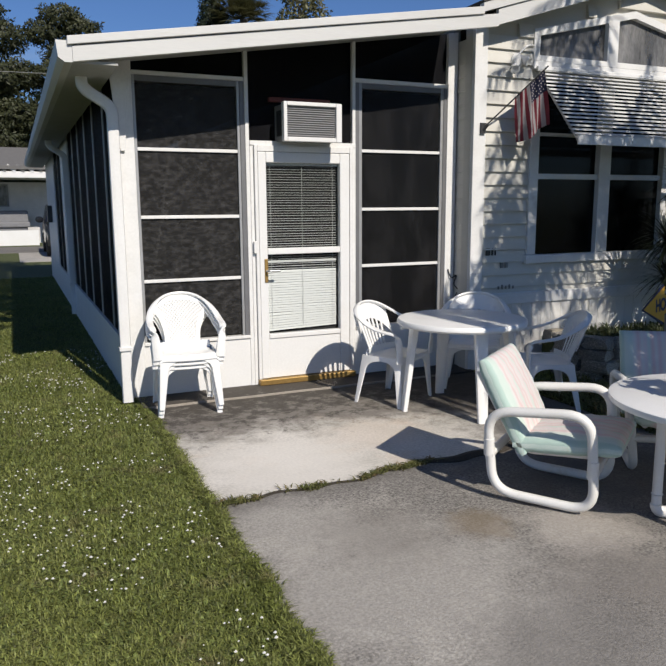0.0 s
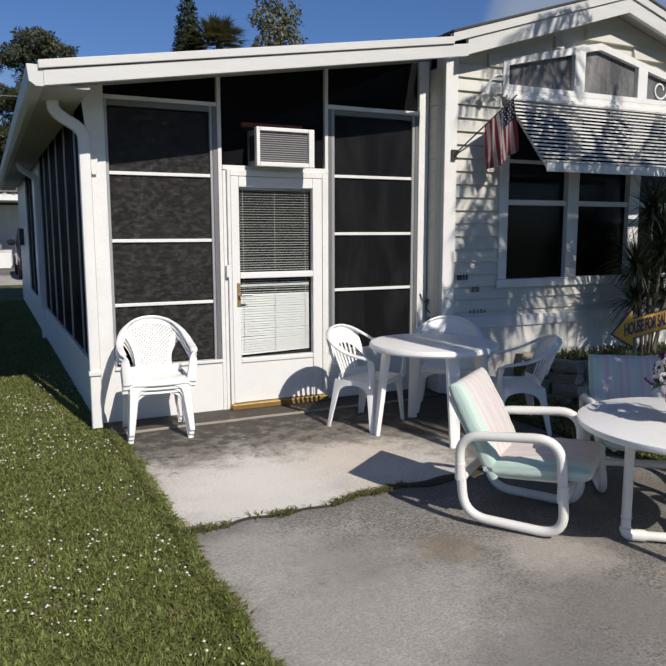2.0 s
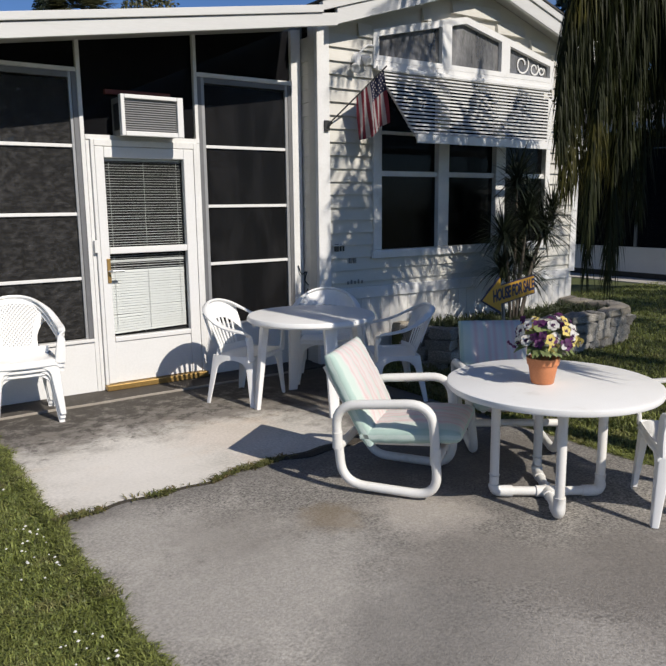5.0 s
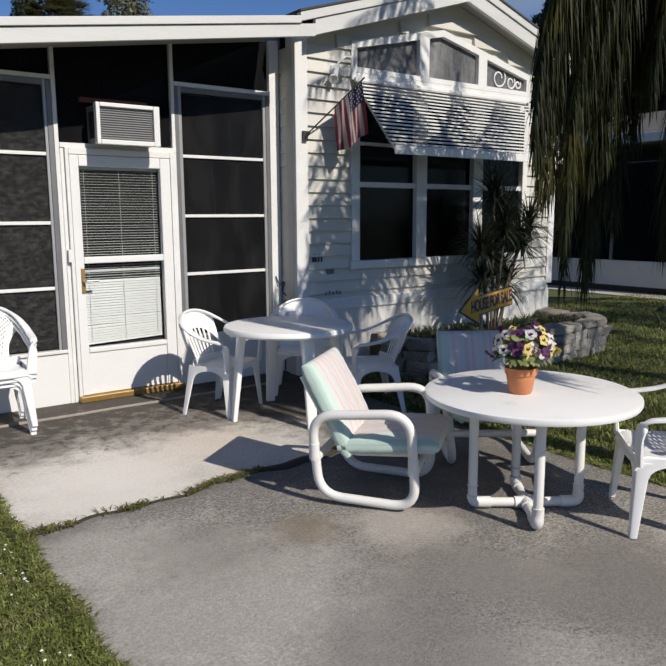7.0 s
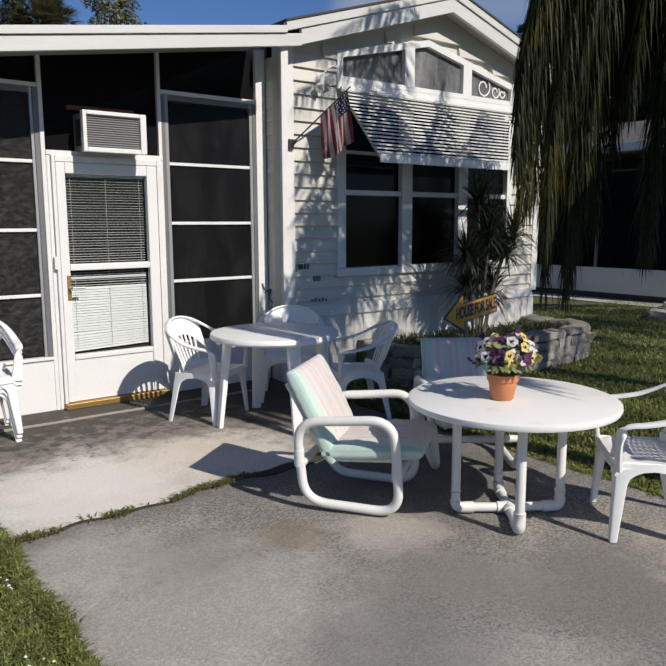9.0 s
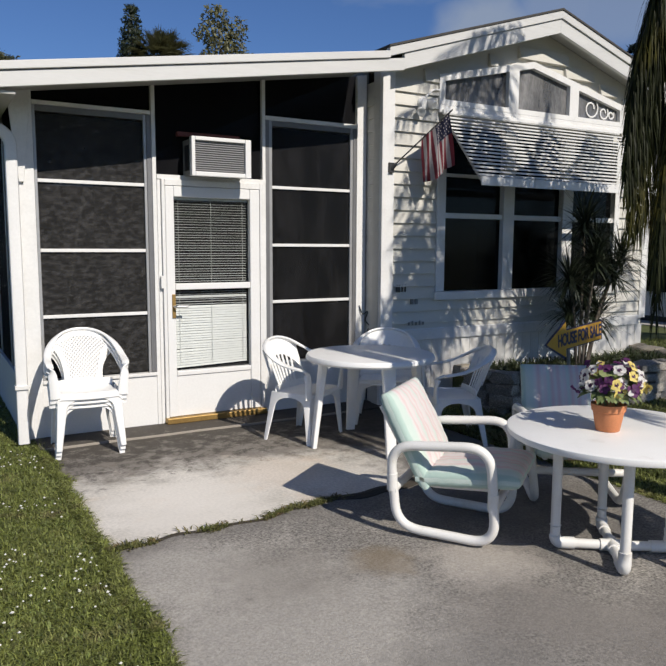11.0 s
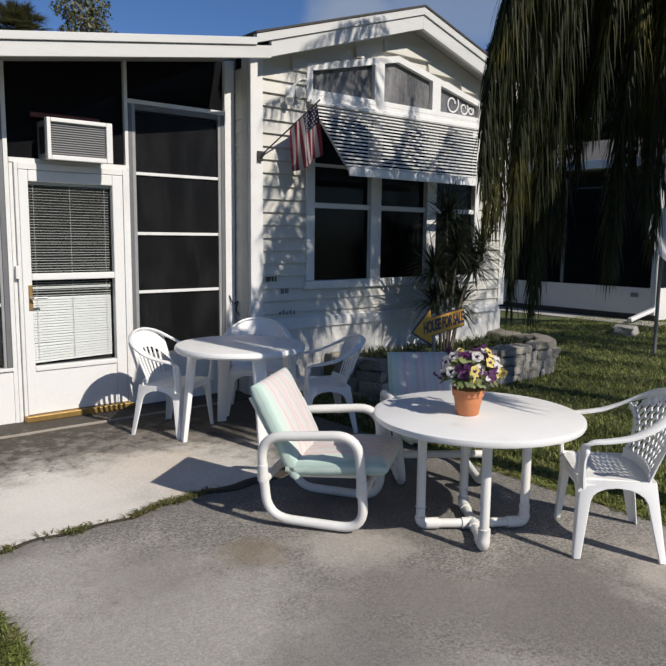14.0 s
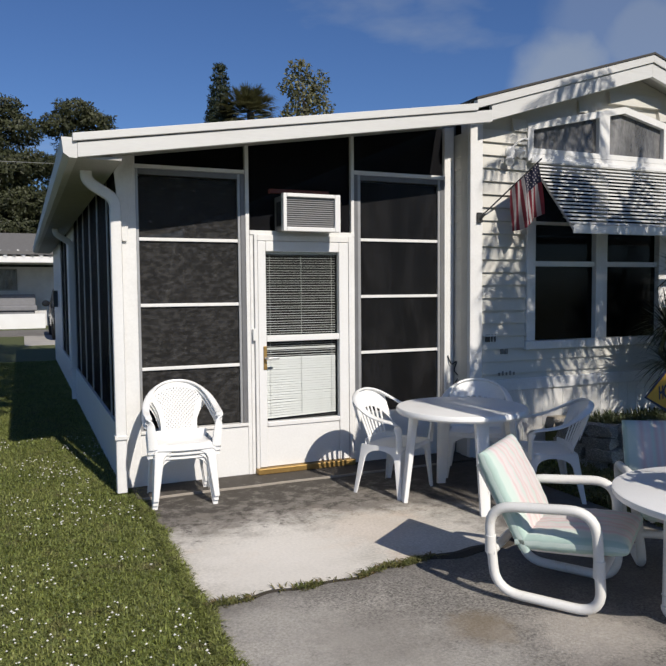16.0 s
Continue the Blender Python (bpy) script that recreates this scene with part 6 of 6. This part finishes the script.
# ---- far end: road, house, car ----
road = B()
box(road, -60, 60, 22.5, 27.0, LAWN - 0.05, LAWN + 0.01)
tagged(part("road", road, DRIVE), "grey road beyond the lawns", "road", kind="structure")
fd = B()
box(fd, -1.75, 1.5, 17.5, 22.5, LAWN - 0.05, LAWN + 0.012)
tagged(part("far_driveway", fd, PAVE), "pale concrete driveway behind the porch", "drive", kind="structure")
fh = thing("far_house", "white house with a carport across the road", "house", kind="structure")
bm = B()
box(bm, -14, 0.2, 31.0, 37, LAWN, 2.75)
part("wall", bm, material("pale_stucco", (0.62, 0.61, 0.60), 0.8, None, 3, 0.5, 0.1, 40, 0.1), fh)
bm = B()
box(bm, -14, -0.85, 28.5, 28.6, LAWN, 0.62)
part("low_wall", bm, WHITE, fh)
bm = B()
box(bm, -14.3, 0.4, 28.3, 31.0, 2.86, 3.12)
part("carport_beam", bm, WHITE, fh)
for k in range(40):
    bm = B()
    box(bm, -0.2, 0.2, -0.02, 0.02, -0.07, 0.07, pose(-14 + k * 0.36, 28.28, 3.25, 0, 35, 0))
    part("awning_slat", bm, GREY_METAL if k % 2 else WHITE, fh)
bm = B()
bm_pts = [(28.2, 3.35), (31.5, 4.35), (37.4, 3.2), (37.4, 3.05), (28.2, 3.2)]
a = [bm.verts.new((-14.4, y, z)) for y, z in bm_pts]
b = [bm.verts.new((0.1, y, z)) for y, z in bm_pts]
bm.faces.new(a)
bm.faces.new(b[::-1])
for i in range(5):
    bm.faces.new((a[i], b[i], b[(i + 1) % 5], a[(i + 1) % 5]))
part("roof", bm, material("grey_shingle_roof", (0.16, 0.155, 0.15), 0.9, None, 6, 0.5, 0.25, 40, 0.3), fh)
bar("post", WHITE, fh, -0.35, -0.20, 28.4, 28.55, 0.0, 2.86)
w = bar("window", GREY_METAL, fh, -3.6, -1.95, 30.95, 30.998, 1.65, 2.65)
bar("pane", GLASS, w, -3.5, -2.75, 30.93, 30.949, 1.72, 2.58)
bar("pane", PALE_PANE, w, -2.68, -2.02, 30.93, 30.949, 1.72, 2.58)
sofa = thing("porch_sofa", "grey outdoor sofa on the far porch", "sofa", at=pose(-2.1, 29.9, LAWN))
for nm, x0, x1, y0, y1, z0, z1 in (("seat", -0.95, 0.95, -0.4, 0.4, 0.75, 1.0), ("backrest", -0.9, 0.9, 0.35, 0.55, 0.95, 1.5), ("base", -0.85, 0.85, -0.3, 0.3, 0.0, 0.75)):
    bm = B()
    box(bm, x0, x1, y0, y1, z0, z1)
    part(nm, bm, material("grey_upholstery", (0.22, 0.22, 0.23), 0.9, None, 6, 0.5, 0.2, 60, 0.1), sofa, bevel=0.06)

CARP = material("black_car_paint", (0.012, 0.013, 0.016), 0.2, None, 3, 0.5, 0.05, 40, 0, spec=0.6)
RUBBER = material("tyre_rubber", (0.02, 0.02, 0.02), 0.85, None, 9, 0.5, 0.2, 60, 0.1)
car = thing("parked_suv", "black sport utility vehicle parked behind the porch", "car", at=pose(0.05, 21.4, LAWN + 0.012, 0, 0, 0))
bm = B()
prof = [(-2.3, 0.35), (2.3, 0.35), (2.35, 0.75), (2.25, 1.05), (1.1, 1.15), (0.5, 1.68), (-1.9, 1.72), (-2.25, 1.1), (-2.35, 0.7)]
a = [bm.verts.new((-0.92, -y, z)) for y, z in prof]
b = [bm.verts.new((0.92, -y, z)) for y, z in prof]
bm.faces.new(a)
bm.faces.new(b[::-1])
for i in range(len(prof)):
    bm.faces.new((a[i], b[i], b[(i + 1) % len(prof)], a[(i + 1) % len(prof)]))
for vtx in bm.verts:
    if vtx.co.z > 1.3:
        vtx.co.x *= 0.82
part("body", bm, CARP, car, bevel=0.06, smooth=True)
bm = B()
vs = [(-0.80, -1.12, 1.19), (0.80, -1.12, 1.19), (0.70, -0.58, 1.62), (-0.70, -0.58, 1.62)]
bm.faces.new([bm.verts.new((x, y - 0.02, z + 0.015)) for x, y, z in vs])
bmesh.ops.solidify(bm, geom=bm.faces[:], thickness=0.01)
part("windscreen", bm, GLASS, car)
for s in (-1, 1):
    bm = B()
    lathe(bm, [(0.0001, -0.04), (0.10, -0.03), (0.12, 0.03), (0.09, 0.07), (0.0001, 0.08)], 14)
    part("mirror", bm, CARP, car, smooth=True, at=pose(s * 1.08, -0.75, 1.2, 90, 0, 0) @ Matrix.Diagonal((1.1, 0.9, 0.7, 1)))
    bm = B()
    bmesh.ops.create_icosphere(bm, subdivisions=2, radius=0.14)
    part("headlight", bm, STEEL, car, smooth=True, at=pose(s * 0.72, -2.22, 0.85) @ Matrix.Diagonal((1.1, 0.7, 0.75, 1)))
    for y in (-1.5, 1.45):
        bm = B()
        lathe(bm, [(0.24, -0.11), (0.34, -0.10), (0.36, -0.05), (0.36, 0.05), (0.34, 0.10), (0.24, 0.11)], 24)
        wheel = part("wheel", bm, RUBBER, car, smooth=True, at=pose(s * 0.84, y, 0.36, 0, 90, 0))
        bm = B()
        lathe(bm, [(0.0001, -0.10), (0.23, -0.105), (0.235, 0.105), (0.0001, 0.10)], 18)
        part("rim", bm, STEEL, wheel)
bm = B()
sweep(bm, [(-0.8, -2.36, 0.5), (0.8, -2.36, 0.5)], 0.10, 0.16, 8, square=4)
part("bumper", bm, STEEL, car)

# ---- trees ----
def leaf_material(name, c, c2):
    return translucent(material(name, c, 0.6, c2, 0.8, 0.6, 0.2, 12, 0, island=0.5), 0.25)


PINE = leaf_material("pine_foliage", (0.034, 0.043, 0.016), (0.072, 0.078, 0.028))
OLIVE = leaf_material("olive_foliage", (0.12, 0.125, 0.05), (0.18, 0.17, 0.08))
DEEP = leaf_material("deep_green_foliage", (0.022, 0.036, 0.018), (0.035, 0.05, 0.02))


def tree(name, label, x, y, height, blobs, mat, leaves, size, flat=0.6):
    """Trunk, limbs to each clump, and crowns of small leaves with gaps; blobs: (dx, dy, z, radius)."""
    t = thing(name, label, "tree", "background trees")
    bm = B()
    sweep(bm, smooth_path([(x, y, LAWN), (x + 0.15, y, height * 0.4), (x, y, height * 0.85)], 4), height * 0.035, n=10, taper=lambda q: 1.1 - 0.75 * q)
    part("trunk", bm, BARK, t, smooth=True)
    vs, fs = [], []
    for dx, dy, z, r in blobs:
        bm = B()
        sweep(bm, smooth_path([(x, y, max(z - r - 1.2, 0.5)), (x + dx * 0.5, y + dy * 0.5, z - r * 0.6), (x + dx, y + dy, z)], 3), 0.11, n=6, taper=lambda q: 1.0 - 0.75 * q)
        part("limb", bm, BARK, t, smooth=True)
        n = int(leaves * r * r)
        for k in range(n):
            d = Vector(rng.normal(0, 1, 3)).normalized()
            rad = r * (0.35 + 0.65 * rng.random() ** 0.5) * (1 + 0.35 * noise.noise(d * 2.2 + Vector((dx, dy, z))))
            if noise.noise(d * 3.1 + Vector((z, dx, 0))) < -0.22:
                continue
            c = Vector((x + dx, y + dy, z)) + Vector((d.x * rad, d.y * rad, d.z * rad * flat))
            u = Vector(rng.normal(0, 1, 3)).normalized()
            w = d.cross(u)
            if w.length < 0.1:
                continue
            w.normalize()
            sz = size * rng.uniform(0.5, 1.3)
            o = len(vs)
            vs += [tuple(c - u * sz), tuple(c + w * sz * 0.45), tuple(c + u * sz), tuple(c - w * sz * 0.45)]
            fs.append((o, o + 1, o + 2, o + 3))
    stuff("crown", vs, fs, mat, "", "", t, kind="stuff")
    return t


tree("pine_tree", "broad pine tree with dark ragged crown", -2.6, 34, 11.2, [(-0.9, 0, 10.0, 1.3), (0.1, 0.4, 10.6, 1.3), (0.9, 0, 9.6, 1.3), (-0.7, 0, 8.6, 1.5), (0.4, -0.4, 7.6, 1.6), (-1.8, 0, 7.6, 1.6), (1.4, 0, 8.0, 1.3), (-0.6, 0, 6.2, 1.8), (1.0, 0, 6.0, 1.6), (-2.2, 0, 9.0, 1.4), (0.2, 0, 4.8, 1.7)], PINE, 2200, 0.095)
tree("pine_tree", "tall pine tree with open branch pads", 0.9, 35, 11.4, [(0.2, 0, 11.0, 1.2), (1.2, 0, 10.5, 1.1), (-0.6, 0, 10.2, 1.1), (1.6, 0, 9.6, 1.0), (0.4, 0, 9.2, 1.3), (-0.3, 0, 8.0, 1.5), (1.2, 0, 7.6, 1.4), (0.2, 0, 6.2, 1.7)], PINE, 2200, 0.095)
tree("shade_tree", "dense dark shade trees behind the far house", -6.5, 42, 10, [(0, 0, 8.0, 3.0), (3.0, 0, 7.0, 3.0), (6.5, 0, 6.5, 2.8), (-3.5, 0, 8.5, 3.2), (1.5, 0, 4.5, 3.0), (5.5, 0, 4.0, 3.0)], DEEP, 700, 0.22)
tree("conifer", "dark columnar conifer behind the roof", 7.9, 31, 13.4, [(0, 0, 12.9 - 0.55 * k, 0.38 + 0.11 * k) for k in range(9)], DEEP, 2600, 0.085, 0.75)
tree("broadleaf_tree", "sparse olive-green tree behind the porch roof", 12.1, 30, 13.4, [(-0.2, 0, 12.9, 0.75), (0.75, 0, 12.4, 0.8), (-0.7, 0, 12.1, 0.7), (0.1, 0, 11.6, 0.95), (0.9, 0, 11.1, 0.8), (-0.4, 0, 10.6, 0.9), (-0.9, 0, 10.2, 0.7), (0.5, 0, 9.9, 0.9)], OLIVE, 700, 0.12, 0.9)
tree("shade_tree", "dark dense tree behind the neighbouring home", 19.0, 8.5, 9, [(-0.5, -2.5, 7.8, 2.0), (0, -5.6, 8.2, 2.0), (0, -7.5, 5.5, 2.0), (0, 0, 7.4, 1.8), (-0.8, 1.2, 6.4, 1.6), (0.4, -1.8, 6.6, 1.9), (0.6, -3.6, 6.8, 1.9), (0.2, -5.2, 6.0, 1.8), (0.4, -3.0, 4.8, 1.7), (0, 0.4, 4.8, 1.7), (0.5, -6.5, 7.0, 1.8), (0.8, -0.6, 8.8, 1.7), (0.8, -3.8, 9.3, 2.0), (0.6, -9.0, 6.8, 2.2), (0.8, -9.5, 9.0, 2.0), (0.6, -10.5, 4.6, 2.0)], DEEP, 2300, 0.14)
# unseen tree, its crown placed to shade the lawn left of the porch
tree("shade_tree", "large unseen tree added beside the porch to shade the lawn", -4.7, 1.5, 7.5, [(2.3, -5.6, 7.0, 1.6), (3.4, -3.6, 7.3, 1.6), (1.6, -3.0, 7.2, 1.9), (3.3, -1.0, 7.6, 1.8), (1.3, 0.2, 7.8, 2.2), (3.2, 1.4, 8.4, 1.8), (3.2, 3.6, 9.2, 1.8), (1.4, 3.0, 9.0, 2.0)], OLIVE, 750, 0.14, 0.8)
# fan palm behind the roof
fp = thing("fan_palm", "fan palm with stiff fronds behind the porch roof", "palm tree", "background trees")
bm = B()
sweep(bm, [(9.3, 30, LAWN), (9.2, 30, 6), (9.2, 30, 10.6)], 0.4, n=12)
part("trunk", bm, BARK, fp, smooth=True)
it = []
for k in range(230):
    a, e = rng.uniform(0, 6.283), rng.uniform(-0.9, 1.4)
    d = Vector((math.cos(a) * math.cos(e), math.sin(a) * math.cos(e), math.sin(e)))
    hub = Vector((9.1, 30, 10.3)) + d * rng.uniform(0.5, 1.25)
    u = d.cross(Vector((0, 0, 1))).normalized()
    for s in np.linspace(-1.2, 1.2, 17):
        it.append((hub, d * math.cos(s) + u * math.sin(s), rng.uniform(0.5, 0.8), 0.06, 0.5))
v, f = strips(it)
stuff("fan_fronds", v, f, OLIVE, "", "", fp, kind="stuff")

# ---- overhead wire between two poles ----
ends = (Vector((-25, 22, 6.2)), Vector((12, 22, 6.45)))
wr = thing("utility_line", "thin grey utility wire strung between wooden poles", "wire")
bm = B()
sweep(bm, [ends[0].lerp(ends[1], t) - Vector((0, 0, t * (1 - t))) for t in np.linspace(0, 1, 16)], 0.022, n=5)
part("wire", bm, GREY_METAL, wr)
for p in ends:
    bm = B()
    sweep(bm, [(p.x, p.y, LAWN), (p.x, p.y, p.z + 0.3)], 0.24, n=10, taper=lambda t: 1.1 - 0.3 * t)
    part("pole", bm, BARK, wr, smooth=True)
